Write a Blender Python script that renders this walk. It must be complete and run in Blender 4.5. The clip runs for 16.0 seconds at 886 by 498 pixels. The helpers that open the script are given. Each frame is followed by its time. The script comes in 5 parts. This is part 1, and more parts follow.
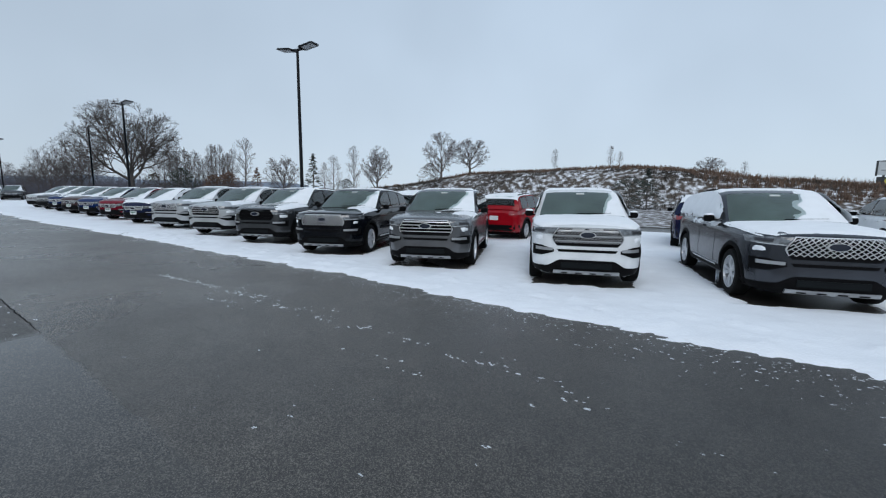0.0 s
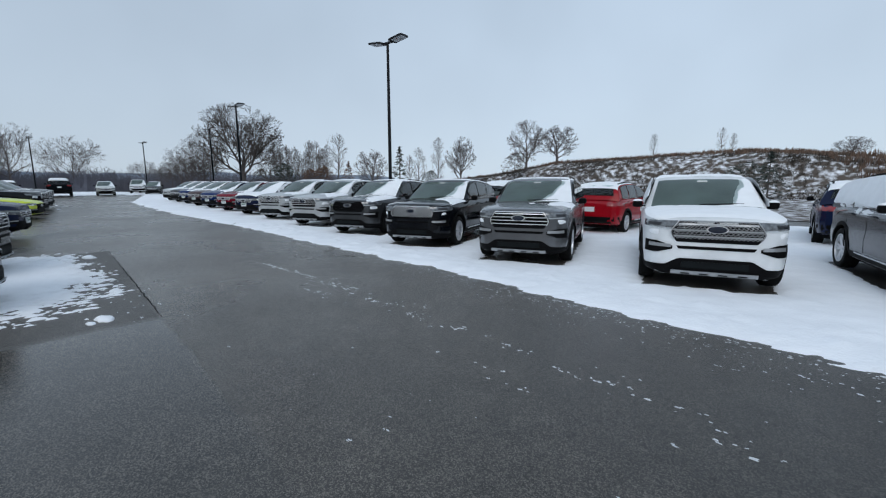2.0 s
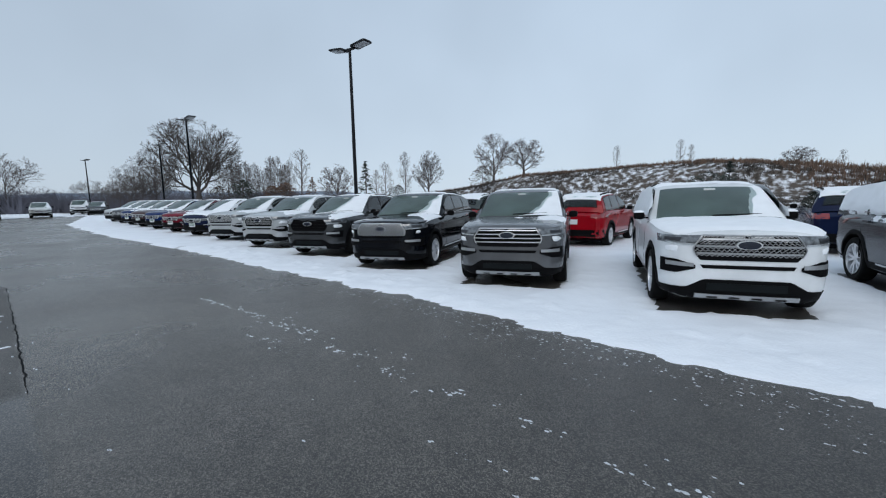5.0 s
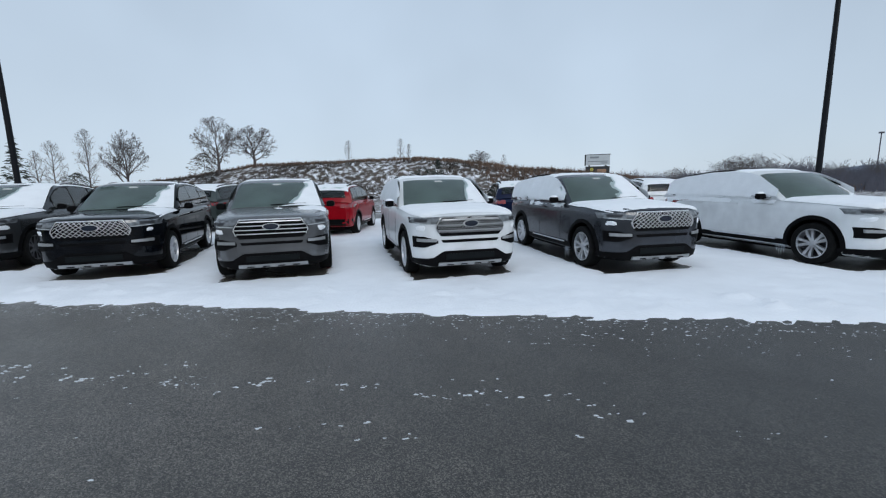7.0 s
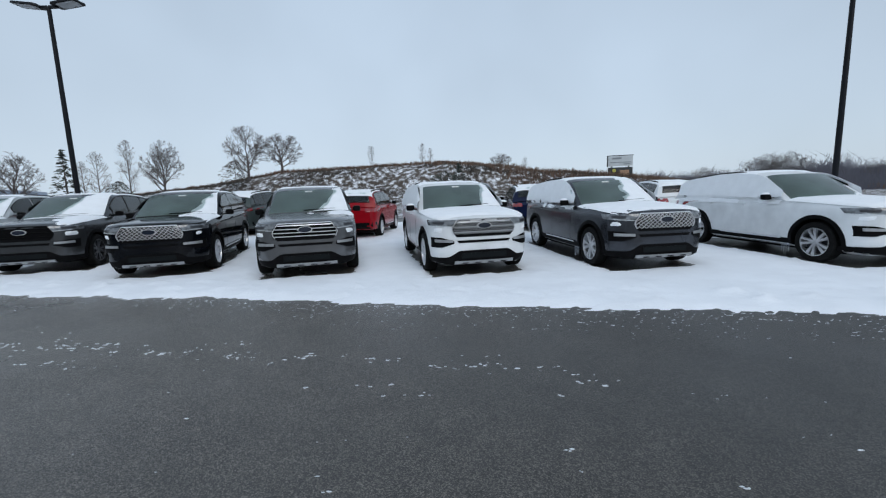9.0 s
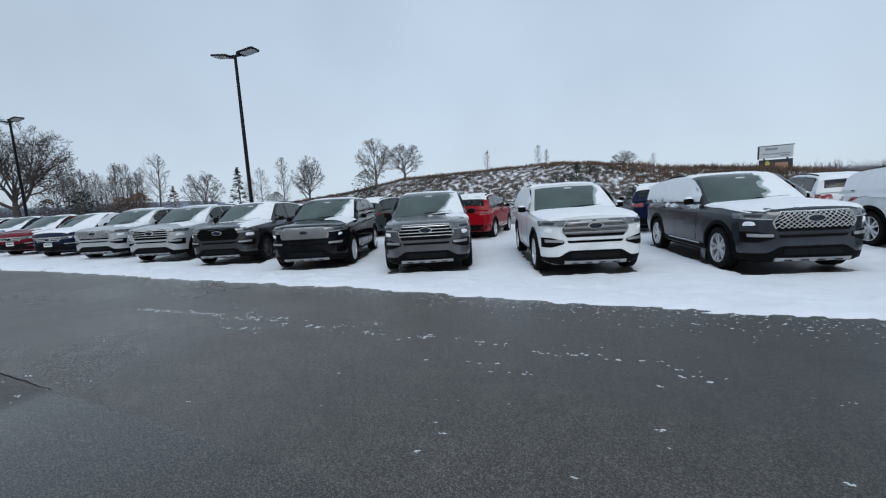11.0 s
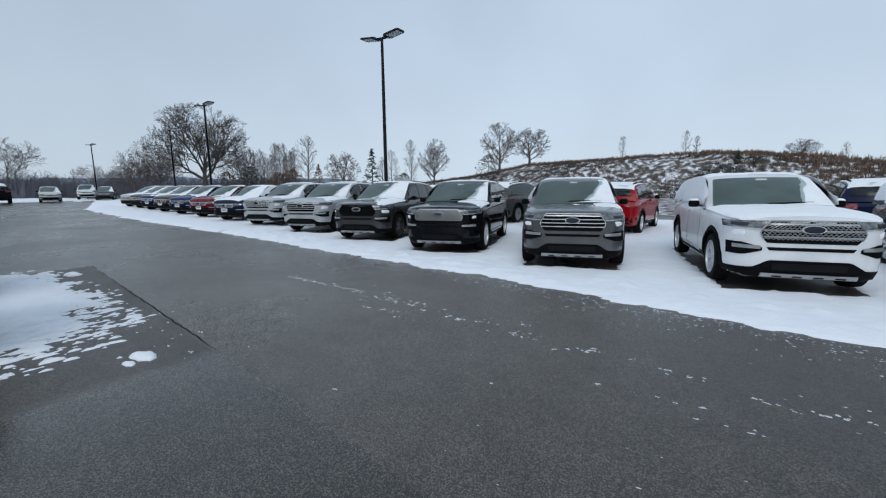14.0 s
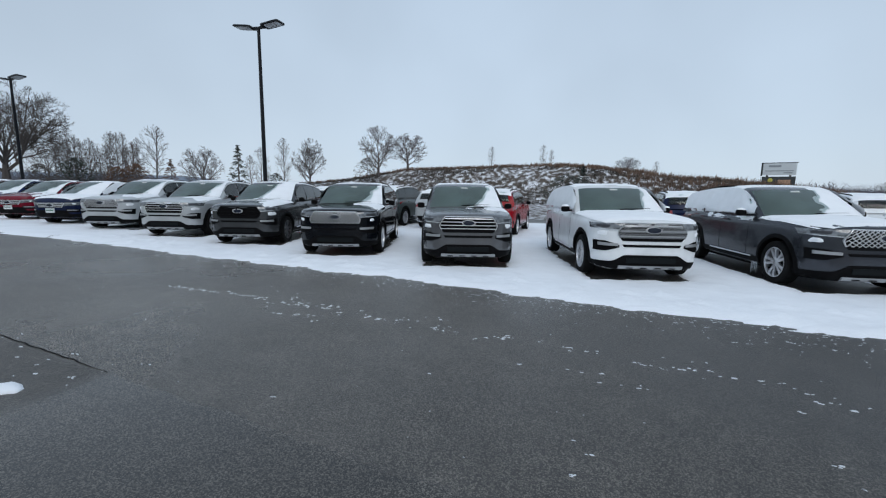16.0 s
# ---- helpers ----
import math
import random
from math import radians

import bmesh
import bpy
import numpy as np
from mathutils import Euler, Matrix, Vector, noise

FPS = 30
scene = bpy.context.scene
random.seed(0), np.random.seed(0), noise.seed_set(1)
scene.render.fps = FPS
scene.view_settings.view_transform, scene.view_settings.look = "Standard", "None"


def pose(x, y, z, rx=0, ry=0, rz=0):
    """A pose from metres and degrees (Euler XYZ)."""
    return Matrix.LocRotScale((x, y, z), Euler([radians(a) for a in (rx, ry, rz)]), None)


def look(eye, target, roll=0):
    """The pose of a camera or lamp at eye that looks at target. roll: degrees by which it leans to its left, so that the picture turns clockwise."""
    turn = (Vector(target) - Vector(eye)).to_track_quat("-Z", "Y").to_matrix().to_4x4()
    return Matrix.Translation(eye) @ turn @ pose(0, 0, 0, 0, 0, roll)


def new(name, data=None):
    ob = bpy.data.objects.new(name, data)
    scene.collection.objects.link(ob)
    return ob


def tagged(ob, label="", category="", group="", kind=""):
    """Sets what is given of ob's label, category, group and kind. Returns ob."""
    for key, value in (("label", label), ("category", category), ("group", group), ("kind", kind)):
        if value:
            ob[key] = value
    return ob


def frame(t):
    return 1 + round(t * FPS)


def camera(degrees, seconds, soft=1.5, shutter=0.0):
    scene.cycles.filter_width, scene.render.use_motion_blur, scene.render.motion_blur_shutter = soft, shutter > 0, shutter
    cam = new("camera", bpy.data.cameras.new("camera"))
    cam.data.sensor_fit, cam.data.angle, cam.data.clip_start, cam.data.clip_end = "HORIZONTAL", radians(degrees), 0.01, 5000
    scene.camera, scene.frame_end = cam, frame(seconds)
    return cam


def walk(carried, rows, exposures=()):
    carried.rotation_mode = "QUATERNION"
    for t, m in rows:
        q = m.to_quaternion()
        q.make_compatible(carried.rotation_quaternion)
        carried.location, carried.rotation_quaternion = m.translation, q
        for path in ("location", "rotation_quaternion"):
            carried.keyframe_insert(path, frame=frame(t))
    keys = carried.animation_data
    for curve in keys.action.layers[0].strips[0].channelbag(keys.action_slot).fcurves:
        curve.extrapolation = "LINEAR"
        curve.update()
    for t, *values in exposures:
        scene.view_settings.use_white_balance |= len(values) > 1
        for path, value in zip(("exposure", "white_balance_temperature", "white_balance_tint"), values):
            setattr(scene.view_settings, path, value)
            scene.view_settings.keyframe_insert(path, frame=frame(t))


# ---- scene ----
cam = camera(94.4, 16.0, soft=1.2)
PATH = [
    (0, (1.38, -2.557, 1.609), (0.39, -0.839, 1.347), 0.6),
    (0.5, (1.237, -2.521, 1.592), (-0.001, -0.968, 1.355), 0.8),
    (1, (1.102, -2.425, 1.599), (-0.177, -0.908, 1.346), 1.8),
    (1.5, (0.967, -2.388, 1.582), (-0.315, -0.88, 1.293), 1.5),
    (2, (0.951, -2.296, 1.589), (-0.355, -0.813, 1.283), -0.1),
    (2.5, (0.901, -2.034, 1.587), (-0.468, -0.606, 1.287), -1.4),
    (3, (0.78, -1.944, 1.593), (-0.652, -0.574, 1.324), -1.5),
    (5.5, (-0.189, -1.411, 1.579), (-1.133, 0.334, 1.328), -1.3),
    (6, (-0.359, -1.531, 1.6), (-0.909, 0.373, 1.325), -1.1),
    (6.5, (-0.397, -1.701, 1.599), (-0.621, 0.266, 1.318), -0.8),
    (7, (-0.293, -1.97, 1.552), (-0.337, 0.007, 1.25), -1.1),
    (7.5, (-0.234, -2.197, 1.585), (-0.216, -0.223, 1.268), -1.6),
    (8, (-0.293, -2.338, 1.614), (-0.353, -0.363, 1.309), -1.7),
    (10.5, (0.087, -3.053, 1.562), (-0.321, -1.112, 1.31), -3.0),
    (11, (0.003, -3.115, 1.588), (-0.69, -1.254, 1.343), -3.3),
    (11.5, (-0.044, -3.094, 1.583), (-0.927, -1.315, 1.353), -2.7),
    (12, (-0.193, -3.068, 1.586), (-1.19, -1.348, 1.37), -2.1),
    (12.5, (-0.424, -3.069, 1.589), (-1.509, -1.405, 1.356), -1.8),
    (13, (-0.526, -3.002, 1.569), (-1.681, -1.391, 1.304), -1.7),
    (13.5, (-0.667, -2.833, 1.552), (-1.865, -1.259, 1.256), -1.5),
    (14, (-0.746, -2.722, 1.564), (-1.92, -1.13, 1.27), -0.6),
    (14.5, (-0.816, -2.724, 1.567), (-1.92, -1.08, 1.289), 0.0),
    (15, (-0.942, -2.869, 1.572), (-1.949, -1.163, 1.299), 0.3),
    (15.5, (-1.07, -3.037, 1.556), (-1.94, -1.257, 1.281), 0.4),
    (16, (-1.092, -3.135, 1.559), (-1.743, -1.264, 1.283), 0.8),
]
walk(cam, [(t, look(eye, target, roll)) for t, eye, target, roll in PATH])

# ---- world, sun ----
SUN_EL, SUN_ROT = 38.0, 200.0
world = bpy.data.worlds.new("world")
scene.world = world
world.use_nodes = True
wn, wl = world.node_tree.nodes, world.node_tree.links
sky = wn.new("ShaderNodeTexSky")
sky.sky_type, sky.sun_disc = "NISHITA", False
sky.sun_elevation, sky.sun_rotation = radians(SUN_EL), radians(SUN_ROT)
sky_scale = wn.new("ShaderNodeVectorMath")
sky_scale.operation = "SCALE"
sky_scale.inputs["Scale"].default_value = 0.12
wl.new(sky.outputs[0], sky_scale.inputs[0])
tc = wn.new("ShaderNodeTexCoord")
sep = wn.new("ShaderNodeSeparateXYZ")
wl.new(tc.outputs["Generated"], sep.inputs[0])
ramp = wn.new("ShaderNodeValToRGB")
ramp.color_ramp.elements[0].position, ramp.color_ramp.elements[0].color = 0.0, (0.60, 0.715, 0.84, 1)
ramp.color_ramp.elements[1].position, ramp.color_ramp.elements[1].color = 0.55, (0.47, 0.585, 0.725, 1)
wl.new(sep.outputs["Z"], ramp.inputs[0])
cloud = wn.new("ShaderNodeTexNoise")
cloud.inputs["Scale"].default_value, cloud.inputs["Detail"].default_value = 2.2, 3
wl.new(tc.outputs["Generated"], cloud.inputs["Vector"])
cl = wn.new("ShaderNodeMapRange")
cl.inputs[1].default_value, cl.inputs[2].default_value, cl.inputs[3].default_value, cl.inputs[4].default_value = 0.3, 0.7, 0.93, 1.07
wl.new(cloud.outputs[0], cl.inputs[0])
veil = wn.new("ShaderNodeVectorMath")
veil.operation = "SCALE"
wl.new(ramp.outputs[0], veil.inputs[0])
half_x = wn.new("ShaderNodeMapRange")
for i, v in enumerate((-1.0, 1.0, 0.0, 1.0)):
    half_x.inputs[i + 1].default_value = v
wl.new(sep.outputs["X"], half_x.inputs[0])
lean = wn.new("ShaderNodeValToRGB")
for k, (p, v) in enumerate(((0.0, 0.43), (0.07, 0.465), (0.14, 0.505), (0.45, 0.52), (0.66, 0.502), (0.8, 0.465), (1.0, 0.46))):
    e = lean.color_ramp.elements[k] if k < 2 else lean.color_ramp.elements.new(p)
    e.position, e.color = p, (v, v, v, 1)
wl.new(half_x.outputs[0], lean.inputs[0])
lean_up = wn.new("ShaderNodeMath")
lean_up.operation = "MULTIPLY"
lean_up.inputs[1].default_value = 2.0
wl.new(lean.outputs[0], lean_up.inputs[0])
both = wn.new("ShaderNodeMath")
both.operation = "MULTIPLY"
wl.new(cl.outputs[0], both.inputs[0])
wl.new(lean_up.outputs[0], both.inputs[1])
wl.new(both.outputs[0], veil.inputs["Scale"])
mixw = wn.new("ShaderNodeMix")
mixw.data_type = "RGBA"
mixw.inputs["Factor"].default_value = 0.92
wl.new(sky_scale.outputs[0], mixw.inputs["A"])
wl.new(veil.outputs[0], mixw.inputs["B"])
wl.new(mixw.outputs["Result"], wn["Background"].inputs[0])
wn["Background"].inputs[1].default_value = 1.0
sun = new("sun", bpy.data.lights.new("sun", "SUN"))
sun.data.energy, sun.data.angle, sun.data.color = 0.9, radians(40), (1.0, 0.97, 0.93)
sun.rotation_euler = (radians(90 - SUN_EL), 0, radians(25))


# ---- materials ----
def mat(name, col, rough=0.5, metal=0.0, vary=0.0, scale=4.0, bump=0.0, bscale=40.0, coat=0.0, spec=0.5, trans=0.0, col2=None, detail=5.0, ramp=(0.32, 0.68)):
    m = bpy.data.materials.new(name)
    m.use_nodes = True
    n, l = m.node_tree.nodes, m.node_tree.links
    p = n["Principled BSDF"]
    p.inputs["Base Color"].default_value = (*col, 1)
    p.inputs["Roughness"].default_value, p.inputs["Metallic"].default_value = rough, metal
    p.inputs["Coat Weight"].default_value, p.inputs["Coat Roughness"].default_value = coat, 0.04
    p.inputs["Specular IOR Level"].default_value, p.inputs["Transmission Weight"].default_value = spec, trans
    t = n.new("ShaderNodeTexCoord")
    if vary or col2:
        a = n.new("ShaderNodeTexNoise")
        a.inputs["Scale"].default_value, a.inputs["Detail"].default_value = scale, detail
        l.new(t.outputs["Object"], a.inputs["Vector"])
        r = n.new("ShaderNodeValToRGB")
        c2 = col2 or tuple(c * (1 + vary) for c in col)
        c1 = col if col2 else tuple(c * (1 - vary) for c in col)
        r.color_ramp.elements[0].position, r.color_ramp.elements[1].position = ramp
        r.color_ramp.elements[0].color, r.color_ramp.elements[1].color = (*c1, 1), (*c2, 1)
        l.new(a.outputs[0], r.inputs[0])
        l.new(r.outputs[0], p.inputs["Base Color"])
    if bump:
        b = n.new("ShaderNodeTexNoise")
        b.inputs["Scale"].default_value, b.inputs["Detail"].default_value = bscale, 4
        l.new(t.outputs["Object"], b.inputs["Vector"])
        q = n.new("ShaderNodeBump")
        q.inputs["Strength"].default_value, q.inputs["Distance"].default_value = bump, 0.02
        l.new(b.outputs[0], q.inputs["Height"])
        l.new(q.outputs[0], p.inputs["Normal"])
    return m


def asphalt(name, dark, light, wet):
    """Worn asphalt: fine stones, stains, damp patches that are smoother, and painted sheen."""
    m = bpy.data.materials.new(name)
    m.use_nodes = True
    n, l = m.node_tree.nodes, m.node_tree.links
    p = n["Principled BSDF"]
    t = n.new("ShaderNodeTexCoord")

    def noise_tex(scale, detail, lo, hi, a, b):
        x = n.new("ShaderNodeTexNoise")
        x.inputs["Scale"].default_value, x.inputs["Detail"].default_value = scale, detail
        l.new(t.outputs["Object"], x.inputs["Vector"])
        r = n.new("ShaderNodeMapRange")
        for i, v in enumerate((lo, hi, a, b)):
            r.inputs[i + 1].default_value = v
        l.new(x.outputs[0], r.inputs[0])
        return x, r
    stone = n.new("ShaderNodeTexVoronoi")
    stone.inputs["Scale"].default_value = 150
    l.new(t.outputs["Object"], stone.inputs["Vector"])
    speck = n.new("ShaderNodeSeparateColor")
    l.new(stone.outputs["Color"], speck.inputs[0])
    sr = n.new("ShaderNodeValToRGB")
    sr.color_ramp.elements[0].color, sr.color_ramp.elements[1].color = (*dark, 1), (*light, 1)
    sr.color_ramp.elements[0].position, sr.color_ramp.elements[1].position = 0.45, 1.0
    l.new(speck.outputs[0], sr.inputs[0])
    _, big = noise_tex(0.35, 6, 0.3, 0.7, 0.84, 1.16)
    _, mid = noise_tex(3.0, 6, 0.3, 0.7, 0.85, 1.15)
    mul = n.new("ShaderNodeMath")
    mul.operation = "MULTIPLY"
    l.new(big.outputs[0], mul.inputs[0])
    l.new(mid.outputs[0], mul.inputs[1])
    # paler towards -x: the sky's low-angle sheen is painted into the colour
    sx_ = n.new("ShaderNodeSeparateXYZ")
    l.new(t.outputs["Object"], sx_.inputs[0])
    sheen = n.new("ShaderNodeMapRange")
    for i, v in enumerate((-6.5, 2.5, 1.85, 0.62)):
        sheen.inputs[i + 1].default_value = v
    l.new(sx_.outputs["X"], sheen.inputs[0])
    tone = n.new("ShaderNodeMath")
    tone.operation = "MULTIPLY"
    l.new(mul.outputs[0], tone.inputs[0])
    l.new(sheen.outputs[0], tone.inputs[1])
    vs = n.new("ShaderNodeVectorMath")
    vs.operation = "SCALE"
    l.new(sr.outputs[0], vs.inputs[0])
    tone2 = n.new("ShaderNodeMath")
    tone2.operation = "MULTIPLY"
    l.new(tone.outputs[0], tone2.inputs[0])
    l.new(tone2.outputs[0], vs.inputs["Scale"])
    l.new(vs.outputs[0], p.inputs["Base Color"])
    _, damp = noise_tex(0.28, 4, 0.36, 0.66, wet, wet + 0.16)
    dry = n.new("ShaderNodeMapRange")
    for i, v in enumerate((-5.0, 2.5, 0.0, 0.16)):
        dry.inputs[i + 1].default_value = v
    l.new(sx_.outputs["X"], dry.inputs[0])
    rsum = n.new("ShaderNodeMath")
    l.new(damp.outputs[0], rsum.inputs[0])
    l.new(dry.outputs[0], rsum.inputs[1])
    # a smoother, damper strip of paving on the far side of the seam's line
    line = n.new("ShaderNodeVectorMath")
    line.operation = "DOT_PRODUCT"
    line.inputs[1].default_value = (-0.1, -1.0, 0.0)
    l.new(t.outputs["Object"], line.inputs[0])
    wob, _ = noise_tex(1.4, 4, 0, 1, 0, 1)
    lsum = n.new("ShaderNodeMath")
    lsum.operation = "MULTIPLY_ADD"
    lsum.inputs[1].default_value = 0.15
    l.new(wob.outputs[0], lsum.inputs[0])
    l.new(line.outputs["Value"], lsum.inputs[2])
    strip = n.new("ShaderNodeMapRange")
    for i, v in enumerate((1.47, 1.53, 0.0, 1.0)):
        strip.inputs[i + 1].default_value = v
    l.new(lsum.outputs[0], strip.inputs[0])
    fade = n.new("ShaderNodeMapRange")
    for i, v in enumerate((-2.5, 0.6, 1.0, 0.0)):
        fade.inputs[i + 1].default_value = v
    l.new(sx_.outputs["X"], fade.inputs[0])
    mask = n.new("ShaderNodeMath")
    mask.operation = "MULTIPLY"
    l.new(strip.outputs[0], mask.inputs[0])
    l.new(fade.outputs[0], mask.inputs[1])
    # an old rough patch lies beyond the end of the seam
    old = n.new("ShaderNodeMapRange")
    for i, v in enumerate((-5.0, -4.75, 0.0, 1.0)):
        old.inputs[i + 1].default_value = v
    l.new(sx_.outputs["X"], old.inputs[0])
    strip_mask = n.new("ShaderNodeMath")
    strip_mask.operation = "MULTIPLY"
    l.new(mask.outputs[0], strip_mask.inputs[0])
    l.new(old.outputs[0], strip_mask.inputs[1])
    mask = strip_mask
    start = n.new("ShaderNodeMapRange")
    for i, v in enumerate((-11.8, -11.6, 0.0, 1.0)):
        start.inputs[i + 1].default_value = v
    l.new(sx_.outputs["X"], start.inputs[0])
    young = n.new("ShaderNodeMath")
    young.operation = "SUBTRACT"
    l.new(start.outputs[0], young.inputs[0])
    l.new(old.outputs[0], young.inputs[1])
    patch = n.new("ShaderNodeMath")
    patch.operation = "MULTIPLY"
    l.new(young.outputs[0], patch.inputs[0])
    l.new(strip.outputs[0], patch.inputs[1])
    wear = n.new("ShaderNodeMath")
    wear.operation = "MULTIPLY_ADD"
    wear.inputs[1].default_value, wear.inputs[2].default_value = -0.34, 1.0
    l.new(patch.outputs[0], wear.inputs[0])
    damp_tone = n.new("ShaderNodeMath")
    damp_tone.operation = "MULTIPLY_ADD"
    damp_tone.inputs[1].default_value = -0.32
    l.new(mask.outputs[0], damp_tone.inputs[0])
    l.new(wear.outputs[0], damp_tone.inputs[2])
    l.new(damp_tone.outputs[0], tone2.inputs[1])
    rmix = n.new("ShaderNodeMix")
    rmix.inputs["B"].default_value = 0.18
    l.new(mask.outputs[0], rmix.inputs["Factor"])
    l.new(rsum.outputs[0], rmix.inputs["A"])
    rough2 = n.new("ShaderNodeMath")
    rough2.operation = "MULTIPLY_ADD"
    rough2.inputs[1].default_value = 0.22
    l.new(patch.outputs[0], rough2.inputs[0])
    l.new(rmix.outputs["Result"], rough2.inputs[2])
    l.new(rough2.outputs[0], p.inputs["Roughness"])
    bstr = n.new("ShaderNodeMapRange")
    for i, v in enumerate((0.0, 1.0, 0.5, 0.08)):
        bstr.inputs[i + 1].default_value = v
    l.new(mask.outputs[0], bstr.inputs[0])
    p.inputs["Specular IOR Level"].default_value = 0.5
    bp = n.new("ShaderNodeBump")
    bp.inputs["Distance"].default_value = 0.004
    l.new(bstr.outputs[0], bp.inputs["Strength"])
    l.new(stone.outputs["Distance"], bp.inputs["Height"])
    l.new(bp.outputs[0], p.inputs["Normal"])
    return m


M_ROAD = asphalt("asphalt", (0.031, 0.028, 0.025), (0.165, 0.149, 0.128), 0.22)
M_SNOW = mat("snow", (0.89, 0.91, 0.94), 0.75, vary=0.035, scale=1.3, bump=0.35, bscale=26, spec=0.3)
M_CARSNOW = mat("car_snow", (0.90, 0.92, 0.94), 0.7, vary=0.03, scale=5, bump=0.3, bscale=45, spec=0.3)
M_SLUSH = mat("slush", (0.60, 0.63, 0.66), 0.6, vary=0.15, scale=14, bump=0.5, bscale=50, spec=0.3)
M_GROUND = mat("field", (0.09, 0.072, 0.058), 0.9, scale=1.7, bump=0.6, bscale=3, col2=(0.84, 0.86, 0.90), detail=11, ramp=(0.455, 0.665))
M_BLACK = mat("black_plastic", (0.0045, 0.0045, 0.005), 0.6, vary=0.25, scale=9, bump=0.1, bscale=200, spec=0.06)
M_RUBBER = mat("rubber", (0.007, 0.007, 0.007), 0.8, spec=0.12, vary=0.3, scale=12, bump=0.2, bscale=90)
M_ALLOY = mat("alloy", (0.62, 0.63, 0.65), 0.3, 0.85, vary=0.08, scale=12)
M_DARKALLOY = mat("dark_alloy", (0.06, 0.06, 0.065), 0.35, 0.7)
M_CHROME = mat("chrome", (0.62, 0.63, 0.65), 0.22, 1.0, vary=0.05, scale=20)
M_LATTICE = mat("bright_trim", (0.72, 0.73, 0.74), 0.3, 0.45, vary=0.06, scale=20)
M_SATIN = mat("satin_silver", (0.40, 0.41, 0.42), 0.35, 0.6, vary=0.1, scale=15)
M_GLASS = mat("car_glass", (0.62, 0.74, 0.70), 0.02, trans=1.0, spec=0.5)
M_CABIN_SHEET = mat("cabin_sheet", (0.17, 0.215, 0.20), 0.6, vary=0.22, scale=2.0)
M_DARK_SHEET = mat("dark_sheet", (0.006, 0.008, 0.009), 0.6, spec=0.1, vary=0.2, scale=3)
M_LENS = mat("lamp_lens", (0.15, 0.16, 0.17), 0.15, 0.3, vary=0.6, scale=14, coat=1.0)
M_LAMPCLEAR = mat("lamp_clear", (0.55, 0.57, 0.58), 0.15, 0.5, coat=0.7)
M_RED = mat("tail_red", (0.25, 0.012, 0.014), 0.15, coat=1.0)
M_BLUEOVAL = mat("emblem_enamel", (0.012, 0.017, 0.03), 0.25, coat=0.3)
M_PLATE = mat("plate_white", (0.72, 0.74, 0.74), 0.45, vary=0.06, scale=20)
M_PLATEGREEN = mat("plate_green", (0.06, 0.16, 0.11), 0.45)
M_STICKER = mat("sticker", (0.75, 0.76, 0.74), 0.6)
M_POLE = mat("pole_paint", (0.005, 0.006, 0.009), 0.45, 0.0, spec=0.2, vary=0.2, scale=5)
M_LED = mat("lamp_panel", (0.40, 0.42, 0.44), 0.35, vary=0.08, scale=12)
M_ICE = mat("ice", (0.75, 0.80, 0.85), 0.15, trans=0.7)
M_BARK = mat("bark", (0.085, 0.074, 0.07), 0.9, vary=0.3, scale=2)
# Same bark for farther trees, lightened: haze put into the colour.
M_BARKHAZE = mat("bark_haze", (0.125, 0.11, 0.108), 0.9, vary=0.2, scale=1)
# Far woods and mast: bluish haze is put into the colour.
M_HAZE_TINT = mat("haze_tint", (0.125, 0.125, 0.15), 0.95, vary=0.2, scale=0.3)
M_NEEDLE = mat("needles", (0.035, 0.048, 0.04), 0.8, vary=0.4, scale=3)
M_RUST = mat("dead_leaves", (0.13, 0.075, 0.05), 0.9, vary=0.35, scale=3)
M_GRASS = mat("dead_grass", (0.16, 0.105, 0.076), 0.95, vary=0.35, scale=1.5)
M_BRUSH = mat("brush", (0.085, 0.075, 0.065), 0.95, vary=0.4, scale=2)
M_SIGN = mat("sign_white", (0.62, 0.66, 0.68), 0.5, vary=0.05, scale=2)
M_SIGNDARK = mat("sign_dark", (0.035, 0.04, 0.042), 0.5, vary=0.2, scale=2)
M_SIGNGREY = mat("sign_grey", (0.28, 0.31, 0.33), 0.5)
M_YELLOW = mat("sign_yellow", (0.55, 0.50, 0.10), 0.5)
M_TAN = mat("sign_tan", (0.45, 0.27, 0.17), 0.5, vary=0.3, scale=3)


def paint(name, col, metal=0.35, rough=0.32, coat=0.35, spec=0.4):
    return mat("paint_" + name, col, rough, metal, vary=0.10, scale=2.5, coat=coat, spec=spec)


